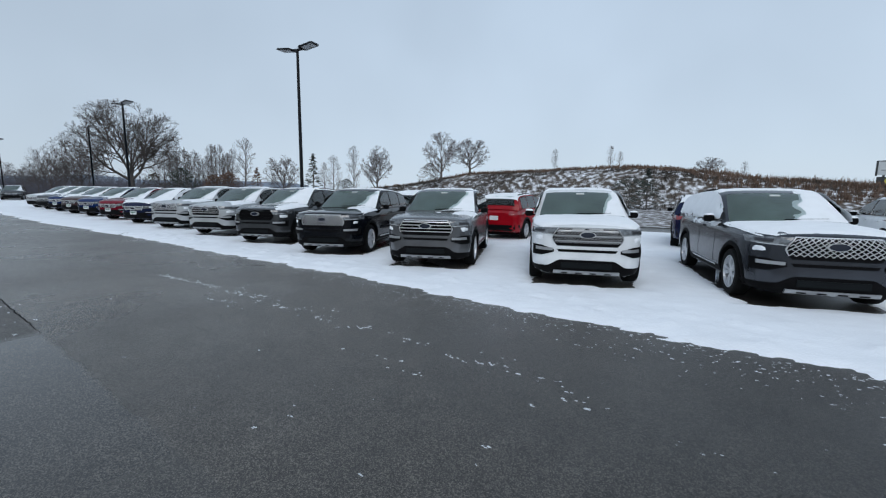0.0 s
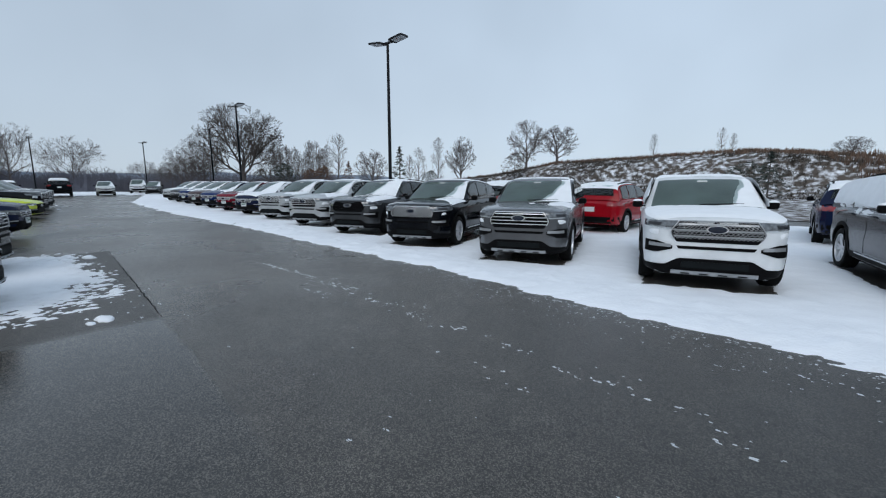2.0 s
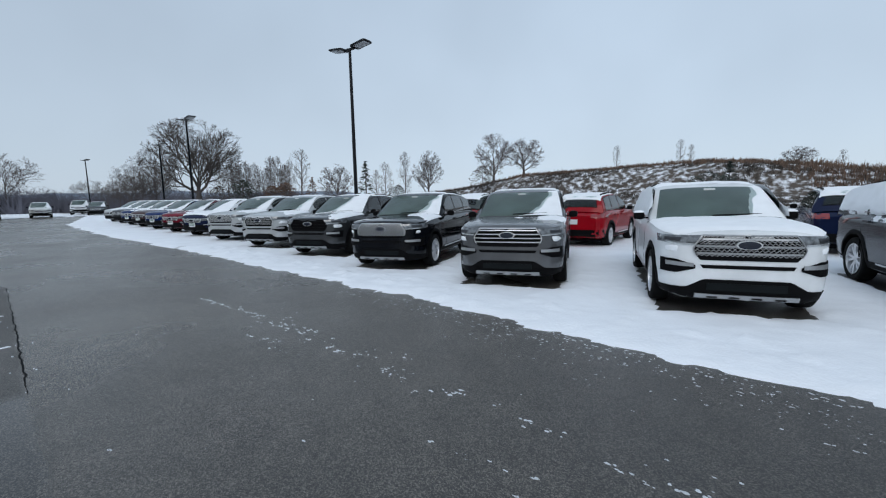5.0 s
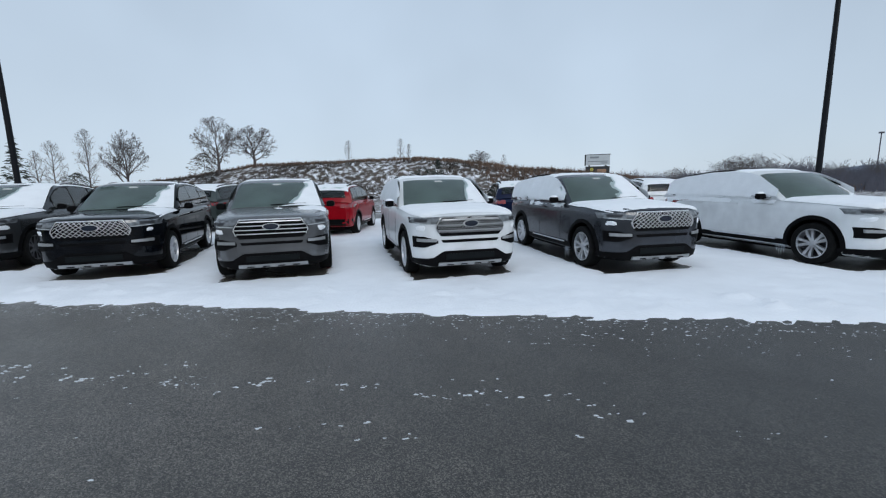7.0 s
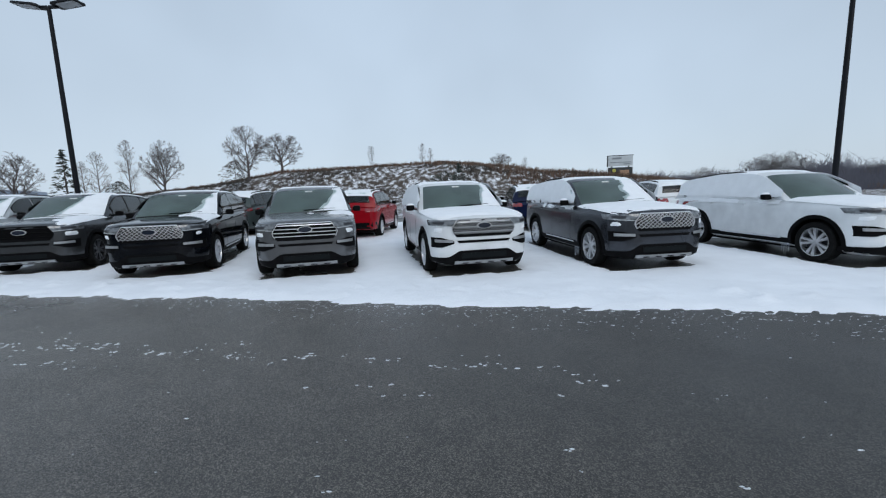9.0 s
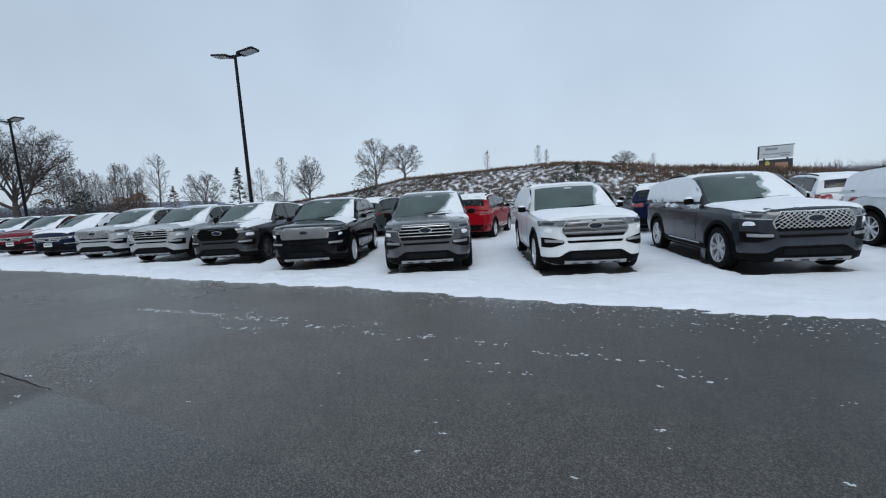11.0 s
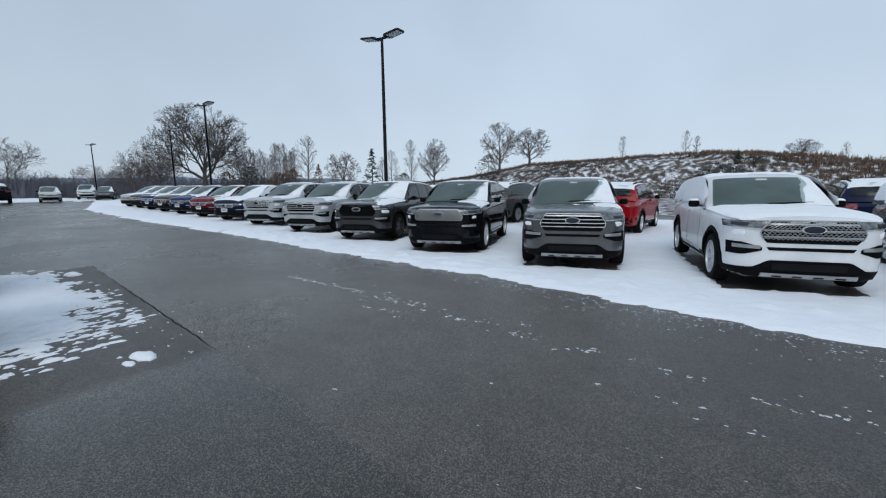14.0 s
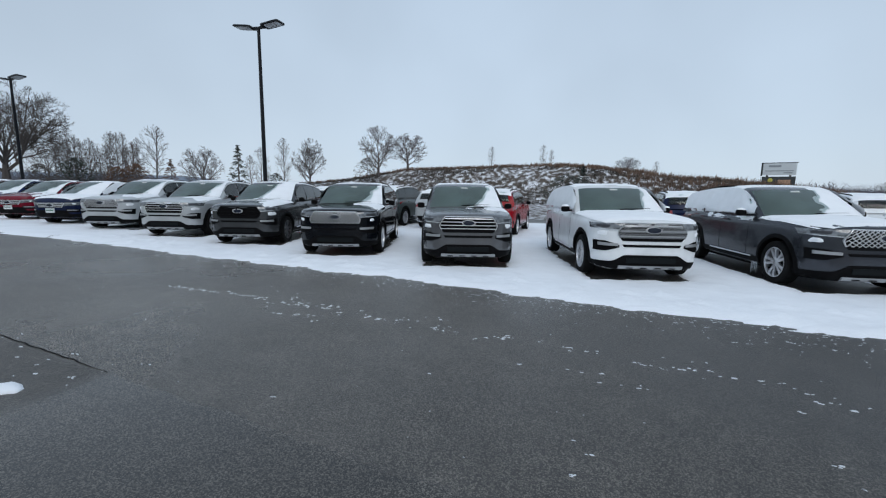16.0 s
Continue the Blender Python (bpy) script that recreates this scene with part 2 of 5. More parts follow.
PAINT = {
    "white": paint("white", (0.74, 0.76, 0.77), 0.0, 0.4), "grey": paint("grey", (0.125, 0.128, 0.134), 0.5, 0.27),
    "black": paint("black", (0.003, 0.004, 0.006), 0.0, 0.09, 0.1, 0.22), "charcoal": paint("charcoal", (0.075, 0.079, 0.083), 0.6, 0.24, 0.2, 0.3),
    "steel": paint("steel", (0.055, 0.06, 0.07), 0.65, 0.22, 0.2, 0.3), "silver": paint("silver", (0.47, 0.49, 0.50), 0.3),
    "maroon": paint("maroon", (0.15, 0.004, 0.016), 0.1, 0.2, 0.15, 0.25), "blue": paint("blue", (0.004, 0.020, 0.095), 0.1, 0.2, 0.15, 0.25),
    "brown": paint("brown", (0.05, 0.022, 0.022), 0.2), "navy": paint("navy", (0.007, 0.013, 0.042), 0.15, 0.25, 0.1, 0.2),
    "red": paint("red", (0.29, 0.004, 0.010), 0.0, 0.18, 0.1, 0.2), "lime": paint("lime", (0.60, 0.70, 0.06), 0.0, 0.35),
    "green": paint("green_grey", (0.05, 0.065, 0.063), 0.3), "cream": paint("white_far", (0.62, 0.64, 0.63), 0.0, 0.4),
}


# ---- mesh helpers ----
class Shape:
    """Collects vertices and faces of one mesh."""

    def __init__(self):
        self.v, self.f = [], []

    def add(self, vs, fs):
        o = len(self.v)
        self.v += [tuple(p) for p in vs]
        self.f += [tuple(i + o for i in f) for f in fs]
        return self

    def box(self, c, s, turn=None, taper=1.0):
        """A box with chamfered vertical edges; taper narrows its top."""
        x, y, z = (k / 2 for k in s)
        ch = min(x, y) * 0.25
        ring = [(-x, -y + ch), (-x + ch, -y), (x - ch, -y), (x, -y + ch), (x, y - ch), (x - ch, y), (-x + ch, y), (-x, y - ch)]
        vs = [Vector((a, b, -z)) for a, b in ring] + [Vector((a * taper, b * taper, z)) for a, b in ring]
        if turn:
            vs = [turn @ p for p in vs]
        vs = [p + Vector(c) for p in vs]
        fs = [tuple(range(7, -1, -1)), tuple(range(8, 16))] + [(i, (i + 1) % 8, 8 + (i + 1) % 8, 8 + i) for i in range(8)]
        return self.add(vs, fs)

    def plate(self, rows, back):
        """A curved sheet through rows of points, with a rim that runs back to the surface behind."""
        nr, nc = len(rows), len(rows[0])
        back = Vector(back)
        vs = [Vector(p) for r in rows for p in r]
        fs = [(i * nc + j, i * nc + j + 1, (i + 1) * nc + j + 1, (i + 1) * nc + j) for i in range(nr - 1) for j in range(nc - 1)]
        edge = [j for j in range(nc)] + [i * nc + nc - 1 for i in range(1, nr)] + [(nr - 1) * nc + j for j in range(nc - 2, -1, -1)] + [i * nc for i in range(nr - 2, 0, -1)]
        k = len(vs)
        vs += [vs[i] + back for i in edge]
        m = len(edge)
        fs += [(edge[(a + 1) % m], edge[a], k + a, k + (a + 1) % m) for a in range(m)]
        return self.add(vs, fs)

    def lathe(self, profile, n, axis="z", at=(0, 0, 0)):
        """Turns a profile of (radius, along) about an axis."""
        vs = []
        for r, h in profile:
            for i in range(n):
                a = 2 * math.pi * i / n
                c, s = r * math.cos(a), r * math.sin(a)
                p = (c, s, h) if axis == "z" else (h, c, s) if axis == "x" else (s, h, c)
                vs.append((p[0] + at[0], p[1] + at[1], p[2] + at[2]))
        fs = [(k * n + i, k * n + (i + 1) % n, (k + 1) * n + (i + 1) % n, (k + 1) * n + i) for k in range(len(profile) - 1) for i in range(n)]
        return self.add(vs, fs)

    def mesh(self, name, *mats, smooth=35):
        me = bpy.data.meshes.new(name)
        me.from_pydata(self.v, [], self.f)
        me.validate()
        for m in mats:
            me.materials.append(m)
        if smooth:
            bm = bmesh.new()
            bm.from_mesh(me)
            bmesh.ops.recalc_face_normals(bm, faces=bm.faces)
            bm.to_mesh(me)
            bm.free()
            me.polygons.foreach_set("use_smooth", [True] * len(me.polygons))
            me.set_sharp_from_angle(angle=radians(smooth))
        return me


def part(name, me, parent, paint_mat=None, label=""):
    ob = new(name, me)
    ob.parent = parent
    if paint_mat:
        ob.material_slots[0].link = "OBJECT"
        ob.material_slots[0].material = paint_mat
    return tagged(ob, label)


def lerp(table, t):
    """Rows (t, a, b, ...) in order; the values at t."""
    if t <= table[0][0]:
        return table[0][1:]
    for p, q in zip(table, table[1:]):
        if t <= q[0]:
            f = (t - p[0]) / (q[0] - p[0])
            return tuple(a + (b - a) * f for a, b in zip(p[1:], q[1:]))
    return table[-1][1:]


def fbm(x, y, z=0.0, octaves=4):
    return noise.fractal(Vector((x, y, z)), 1.0, 2.0, octaves)


# ---- vehicles ----
class Kind:
    """One kind of vehicle: its nose at y = 0, its tail at +y, its floor at z = 0."""

    def __init__(self, name, length, width, wheels, radius, belt, stations, prof, roof_w, belt_w, windows, rim):
        self.name, self.length, self.w = name, length, width / 2
        self.wheels, self.r, self.belt = wheels, radius, belt
        self.stations, self.prof, self.roof_w, self.belt_w, self.windows = stations, prof, roof_w, belt_w, windows
        self.top = max(z for _, z in prof)
        self.rim = rim
        self.store = {}

    def ring(self, y):
        w, zb, zt = lerp(self.stations, y)
        w *= self.w
        h = zt - zb
        return [(0, zb), (.80 * w, zb), (.93 * w, zb + .05 * h), (.982 * w, zb + .2 * h), (w, zb + .42 * h), (.985 * w, zb + .6 * h), (.992 * w, zb + .78 * h),
                (.972 * w, zb + .89 * h), (.925 * w, zt - .045 * h), (.72 * w, zt - .004), (.36 * w, zt + .012), (0, zt + .018)]

    def side(self, y, z):
        r = self.ring(y)
        if z <= r[1][1] or z >= r[9][1]:
            return 0.0
        for a, b in zip(r[1:], r[2:]):
            if a[1] <= z <= b[1]:
                return a[0] + (b[0] - a[0]) * (z - a[1]) / max(b[1] - a[1], 1e-6)
        return 0.0

    def front(self, x, z):
        x, y = abs(x), 0.0
        while y < 1.2 and self.side(y, z) < x:
            y += 0.004
        return y

    def rear(self, x, z):
        x, y = abs(x), self.length
        while y > self.length - 1.2 and self.side(y, z) < x:
            y -= 0.01
        return y

    def nose_pt(self, x, z, off):
        """A place off the nose along its normal."""
        y, d = self.front(x, z), .03
        slope = max(0, self.front(abs(x) + d, z) - self.front(max(abs(x) - d, 0), z)) / (2 * d)
        k = math.hypot(1, slope)
        return x + math.copysign(off * slope / k, x), y - off / k, z

    def rear_pt(self, x, z, off):
        y, d = self.rear(x, z), .03
        slope = max(0, self.rear(max(abs(x) - d, 0), z) - self.rear(abs(x) + d, z)) / (2 * d)
        k = math.hypot(1, slope)
        return x + math.copysign(off * slope / k, x), y + off / k, z

    def hood(self, x, y):
        r = self.ring(y)[7:]
        x = abs(x)
        for a, b in zip(r, r[1:]):
            if b[0] <= x <= a[0]:
                return b[1] + (a[1] - b[1]) * (x - b[0]) / max(a[0] - b[0], 1e-6)
        return r[-1][1]

    def half(self, z):
        f = max(0, min(1, (z - self.belt) / (self.top - self.belt)))
        return self.w * (self.belt_w + (self.roof_w - self.belt_w) * f ** 1.15)

    def prof_at(self, s):
        k = s * (len(self.prof) - 1)
        i = min(int(k), len(self.prof) - 2)
        f = k - i
        a, b = self.prof[i], self.prof[i + 1]
        return a[0] + (b[0] - a[0]) * f, a[1] + (b[1] - a[1]) * f

    def prof_z(self, y):
        for a, b in zip(self.prof, self.prof[1:]):
            if a[0] <= y <= b[0]:
                return a[1] + (b[1] - a[1]) * (y - a[0]) / (b[0] - a[0])
        return self.belt

    def cab(self, s, v):
        y, z = self.prof_at(s)
        low = max(0, 1 - (z - self.belt) / (self.top - self.belt))
        bow = (0.24 if s < 0.5 else -0.10) * v * v * low ** 0.7
        return Vector((v * self.half(z), y + bow, z + 0.02 * (1 - v * v) - 0.035 * abs(v) ** 9))

    def cab_normal(self, s, v):
        e = 0.01
        a = self.cab(min(s + e, 1), v) - self.cab(max(s - e, 0), v)
        b = self.cab(s, min(v + e, 1)) - self.cab(s, max(v - e, -1))
        return b.cross(a).normalized()

    # -- meshes, made once and shared --
    def get(self, key, build):
        if key not in self.store:
            self.store[key] = build()
        return self.store[key]

    def body(self):
        ys = [p[0] for p in self.stations]
        fine = sorted({round(a + (b - a) * k / 3, 4) for a, b in zip(ys, ys[1:]) for k in range(4)})
        sh, rings = Shape(), []
        for y in fine:
            r = self.ring(y)
            rings.append([(x, y, z) for x, z in r] + [(-x, y, z) for x, z in r[-2:0:-1]])
        n = len(rings[0])
        vs = [p for r in rings for p in r]
        fs = [(i * n + j, i * n + (j + 1) % n, (i + 1) * n + (j + 1) % n, (i + 1) * n + j) for i in range(len(rings) - 1) for j in range(n)]
        fs += [tuple(range(n)), tuple(range(len(vs) - 1, len(vs) - n - 1, -1))]
        me = sh.add(vs, fs).mesh(self.name + "_body", M_BLACK, M_BLACK)
        cut = Shape()
        for y in self.wheels:
            for s in (-1, 1):
                c = (s * self.w * 0.9, y, self.r)
                prof = [(0.001, -.26), (self.r + .075, -.26), (self.r + .075, .4), (0.001, .4)]
                cut.lathe(prof, 28, "x", (c[0] if s > 0 else c[0] - .14, c[1], c[2]))
        cm = cut.mesh("cut", M_BLACK, M_BLACK, smooth=0)
        bm = bmesh.new()
        bm.from_mesh(cm)
        bmesh.ops.remove_doubles(bm, verts=bm.verts, dist=0.004)
        bmesh.ops.recalc_face_normals(bm, faces=bm.faces)
        for f in bm.faces:
            f.material_index = 1
        bm.to_mesh(cm)
        bm.free()
        a, b = new("temp_body", me), new("temp_cut", cm)
        mod = a.modifiers.new("cut", "BOOLEAN")
        mod.object, mod.operation, mod.solver = b, "DIFFERENCE", "EXACT"
        dg = bpy.context.evaluated_depsgraph_get()
        out = bpy.data.meshes.new_from_object(a.evaluated_get(dg))
        bpy.data.objects.remove(a)
        bpy.data.objects.remove(b)
        out.polygons.foreach_set("use_smooth", [True] * len(out.polygons))
        out.set_sharp_from_angle(angle=radians(32))
        return out

    def cabin(self):
        sh = Shape()
        ns, nv = 40, 16
        rows = [[self.cab(i / ns, -1 + 2 * j / nv) for j in range(nv + 1)] for i in range(ns + 1)]
        vs = [p for r in rows for p in r]
        n = nv + 1
        fs = [(i * n + j, i * n + j + 1, (i + 1) * n + j + 1, (i + 1) * n + j) for i in range(ns) for j in range(nv)]
        sh.add(vs, fs)
        for s in (-1, 1):
            side = []
            for i in range(ns + 1):
                p = rows[i][0 if s < 0 else nv]
                col = []
                for k in range(7):
                    z = self.belt - .06 + (p.z - self.belt + .06) * k / 6
                    x = s * self.half(z) if k < 6 else p.x
                    col.append((x + s * 0.012 * math.sin(math.pi * k / 6), p.y, z))
                side.append(col)
            sh.add([p for c in side for p in c], [(i * 7 + k, (i + 1) * 7 + k, (i + 1) * 7 + k + 1, i * 7 + k + 1) for i in range(ns) for k in range(6)])
        return sh.mesh(self.name + "_cabin", M_BLACK, smooth=40)

    def screen(self, s0, s1, v, off):
        sh = Shape()
        rows = []
        for i in range(11):
            s = s0 + (s1 - s0) * i / 10
            rows.append([self.cab(s, v * (-1 + 2 * j / 12)) + self.cab_normal(s, v * (-1 + 2 * j / 12)) * off for j in range(13)])
        return sh.plate(rows, self.cab_normal((s0 + s1) / 2, 0) * -0.012)

    def side_pane(self, y0, y1, s, off, grow=0.0):
        sh, rows = Shape(), []
        for k in range(6):
            row = []
            for j in range(9):
                y = y0 - grow + (y1 - y0 + 2 * grow) * j / 8
                zt = max(self.prof_z(y - (0.2 if y < self.prof[2][0] else 0.0)) - .075 + grow, self.belt + .045)
                z = self.belt + .035 - grow + (zt - self.belt - .035 + grow) * k / 5
                row.append((s * (self.half(z) + .012 * math.sin(math.pi * min(1, (z - self.belt) / .5)) + off), y, z))
            rows.append(row)
        return sh.plate(rows, (-s * 0.02, 0, 0))

    def face(self, x0, x1, z0, z1, off, nx=10, nz=3, sh=None, lean=0.0, at_rear=False):
        """A sheet on the nose or tail; lean moves its foot sideways, towards the middle."""
        rows = []
        for k in range(nz + 1):
            z = z0 + (z1 - z0) * k / nz
            row = []
            for j in range(nx + 1):
                x = x0 + (x1 - x0) * j / nx
                x *= 1 - lean * (1 - k / nz)
                row.append(self.rear_pt(x, z, off) if at_rear else self.nose_pt(x, z, off))
            rows.append(row)
        return (sh or Shape()).plate(rows, (0, -.03 if at_rear else .03, 0))

    def band(self, lo, hi, x0, x1, off, nx=16, nz=4, sh=None):
        """A sheet on the nose between two outlines, each a height for every x."""
        rows = [[self.nose_pt(x, lo(x) + (hi(x) - lo(x)) * k / nz, off) for x in (x0 + (x1 - x0) * j / nx for j in range(nx + 1))] for k in range(nz + 1)]
        return (sh or Shape()).plate(rows, (0, .03, 0))

    def fill(self, half, z0, z1, off, nx=16, nz=6, sh=None):
        """A sheet on the nose whose half width is given for every height."""
        zs = [z0 + (z1 - z0) * k / nz for k in range(nz + 1)]
        return (sh or Shape()).plate([[self.nose_pt(half(z) * (-1 + 2 * j / nx), z, off) for j in range(nx + 1)] for z in zs], (0, .03, 0))

    def flank(self, y0, y1, z0, z1, s, off, ny=12, nz=2, sh=None):
        rows = [[(s * (self.side(y0 + (y1 - y0) * j / ny, z0 + (z1 - z0) * k / nz) + off), y0 + (y1 - y0) * j / ny, z0 + (z1 - z0) * k / nz) for j in range(ny + 1)] for k in range(nz + 1)]
        return (sh or Shape()).plate(rows, (-s * .03, 0, 0))

    def arch(self, which, side_):
        sh = Shape()
        for yw in (self.wheels[which],):
            for s in (side_,):
                rows = []
                for rr, off in ((self.r + .065, .012), (self.r + .10, .016), (self.r + .135, .006)):
                    row = []
                    for i in range(25):
                        a = radians(-14 + 208 * i / 24)
                        y, z = yw + rr * math.cos(a), max(self.r + rr * math.sin(a), .29)
                        y = max(.10, min(self.length - .1, y))
                        row.append((s * (max(self.side(y, z), self.w * .90) + off), y, z))
                    rows.append(row)
                sh.plate(rows, (-s * .06, 0, 0))
        return sh.mesh("arch", M_BLACK)

    def tyre(self):
        r, t = self.r, self.r * 0.31
        return Shape().lathe([(r * .66, -.11), (r * .93, -.118), (r * .985, -.10), (r, -.06), (r, .06), (r * .985, .10), (r * .93, .118), (r * .66, .11)], 36, "x").mesh("tyre", M_RUBBER)

    def rim_mesh(self, m):
        r = self.r * 0.69
        sh = Shape().lathe([(r * .97, -.10), (r, .095), (r * 1.02, .112), (r * .965, .112), (r * .93, .06), (r * .9, -.06)], 36, "x")
        sh.lathe([(.001, .082), (r * .15, .082), (r * .19, .07), (r * .2, .03)], 16, "x")
        k = self.rim
        for i in range(k):
            a = 2 * math.pi * i / k + (0.09 if i % 2 else -0.09) * (k > 6)
            t = Matrix.Rotation(a, 3, "X")
            vs = []
            for rr, hw, x in ((r * .13, .024, .078), (r * .55, .022, .088), (r * .96, .03, .09)):
                vs += [t @ Vector((x, -hw, rr)), t @ Vector((x, hw, rr)), t @ Vector((x - .035, hw * 1.2, rr)), t @ Vector((x - .035, -hw * 1.2, rr))]
            fs = [(b + c, b + (c + 1) % 4, b + 4 + (c + 1) % 4, b + 4 + c) for b in (0, 4) for c in range(4)]
            sh.add(vs, fs)
        return sh.mesh("rim", m)

    # Dark backing disc across the rim, in place of shade behind the spokes.
    def disc(self):
        return Shape().lathe([(.001, .0), (self.r * .62, .0), (self.r * .66, -.03)], 24, "x").mesh("rim_backing", M_DARKALLOY)

    def mirror(self, s):
        sh = Shape()
        prof = [(.03, -.09), (.075, -.085), (.095, -.05), (.10, .02), (.085, .075), (.03, .09)]
        vs, n = [], 14
        for rr, y in prof:
            for i in range(n):
                a = 2 * math.pi * i / n
                ca, sa = math.cos(a), math.sin(a)
                vs.append((1.25 * rr * math.copysign(abs(ca) ** .6, ca), y, .95 * rr * math.copysign(abs(sa) ** .6, sa)))
        fs = [(k * n + i, k * n + (i + 1) % n, (k + 1) * n + (i + 1) % n, (k + 1) * n + i) for k in range(len(prof) - 1) for i in range(n)]
        fs += [tuple(range(n)), tuple(range(len(vs) - n, len(vs)))]
        sh.add(vs, fs)
        sh.box((-s * .13, .02, -.05), (.14, .07, .035))
        return sh.mesh("mirror", M_BLACK)

    def snow(self, seed, hood, screen, side):
        """Snow that lies on roof, hood, windscreen and flanks; 0 to 1 says how much."""
        sh = Shape()

        def sheet(fn, nu, nv):
            pts, hs = [], []
            for i in range(nu + 1):
                for j in range(nv + 1):
                    p, nrm, h = fn(i / nu, j / nv)
                    hs.append(h)
                    pts.append(Vector(p) + Vector(nrm) * (h if h > 0 else -.004))
            n = nv + 1
            fs = []
            for i in range(nu):
                for j in range(nv):
                    q = (i * n + j, i * n + j + 1, (i + 1) * n + j + 1, (i + 1) * n + j)
                    if max(hs[k] for k in q) > 0:
                        fs.append(q)
            sh.add(pts, fs)
        y1 = self.prof[0][0] + .1
        roof0 = next(i for i, p in enumerate(self.prof) if p[1] > self.top - .06) / (len(self.prof) - 1)

        def on_roof(u, v):
            s, vv = roof0 + .01 + (.86 - roof0) * u, -1 + 2 * v
            h = .022 + .012 * fbm(u * 5 + seed, v * 4) - .05 * (abs(vv) > .97) - .04 * max(0, .06 - u) / .06
            h += .3 * (hood - .75) * max(0, .25 - u)
            return self.cab(s, vv), self.cab_normal(s, vv), max(h, -.01)

        def on_hood(u, v):
            y = .10 + (y1 + .12 - .10) * u
            w = self.side(y, lerp(self.stations, y)[2] - .16) or self.w * .8
            x = (-1 + 2 * v) * w * .97
            m = hood - .55 + .42 * fbm(x * 1.3 + seed * 3.1, y * 1.1, seed) + .65 * (x / self.w) * (1 - hood) + .9 * (u - .6) * (1 - hood) + .5 * max(0, abs(x / self.w) - .78)
            return (x, y, self.hood(x, y)), (0, -.1, 1), min(.028, .09 * m) * min(1, u / .07 + .05) if m > 0 else -.01

        def on_screen(u, v):
            s, vv = .015 + (roof0 - .015) * u, -.93 + 1.86 * v
            m = vv - (1.0 - 1.35 * screen) - .55 * u + .12 * fbm(u * 4 + seed, vv * 4, 2) + (.22 * (1 - u * 12) if u < .08 else 0)
            if screen > .9:
                m = max(m, .2 - .5 * abs(vv - .1) + .3 * fbm(u * 3, vv * 3, seed))
            return self.cab(s, vv), self.cab_normal(s, vv), min(.03, .12 * m) if m > 0 else -.01

        def pillar(sg):
            def fn(u, v):
                s, y0 = sg, self.prof[0][0] + .35
                y = y0 + (self.length - .35 - y0) * u
                zt = max(self.prof_z(y) - .02, self.belt + .05)
                z0 = self.belt - .12
                z = z0 + (zt - z0) * v
                x = self.half(z) + .012 if z > self.belt else self.side(y, z)
                m = side - .5 + .55 * fbm(y * 1.0 + seed, z * 2.2, 5) + .25 * fbm(y * 4 + seed, z * 5, 2) + .25 * math.sin(math.pi * v) - 1.6 * max(0, .22 - v)
                return (s * (x + .006), y, z), (s, 0, .2), min(.03, .10 * m) if m > 0 else -.03
            return fn
        sheet(on_roof, 26, 20)
        sheet(on_hood, 34, 34)
        sheet(on_screen, 22, 34)
        if side > 0:
            sheet(pillar(-1), 44, 14)
            sheet(pillar(1), 44, 14)

        def lip(cx, cz, wx, sg):
            def fn(u, v):
                x, z = sg * (cx - wx + 2 * wx * u), cz - .05 + .10 * v
                m = .020 * (1 - (2 * u - 1) ** 2) * (1 - (2 * v - 1) ** 2) + .014 * fbm(x * 8 + seed, z * 8, seed) - .12 * max(0, z - self.belt + .28)
                return self.nose_pt(x, z, 0), (sg * .4, -1, .3), (m - .006 if min(u, v, 1 - u, 1 - v) > .01 else -.01)
            return fn
        for sg in (-1, 1):
            sheet(lip(self.w * .83, self.belt - .325, .085, sg), 18, 12)
        return sh.mesh("snow", M_CARSNOW, smooth=60)


SUV = Kind("suv", 5.05, 2.0, (0.93, 3.955), 0.385, 1.2,
           [(0, .42, .31, 1.03), (.03, .60, .26, 1.075), (.085, .735, .235, 1.10), (.18, .845, .22, 1.115), (.33, .925, .215, 1.13), (.56, .972, .215, 1.148), (.9, .99, .22, 1.17), (1.4, 1, .235, 1.195),
            (2.2, 1, .24, 1.2), (3.2, 1, .24, 1.21), (4.2, .995, .25, 1.22), (4.65, .965, .27, 1.2), (4.88, .91, .32, 1.14), (5.0, .84, .36, 1.08), (5.05, .74, .42, 1.0)],
           [(1.32, 1.17), (1.55, 1.31), (1.8, 1.455), (2.05, 1.59), (2.25, 1.685), (2.45, 1.735), (2.9, 1.765), (3.5, 1.75), (4.2, 1.69), (4.58, 1.62), (4.8, 1.43), (4.97, 1.16)],
           .765, .925, [(1.9, 2.76), (2.83, 3.72), (3.79, 4.5)], 10)
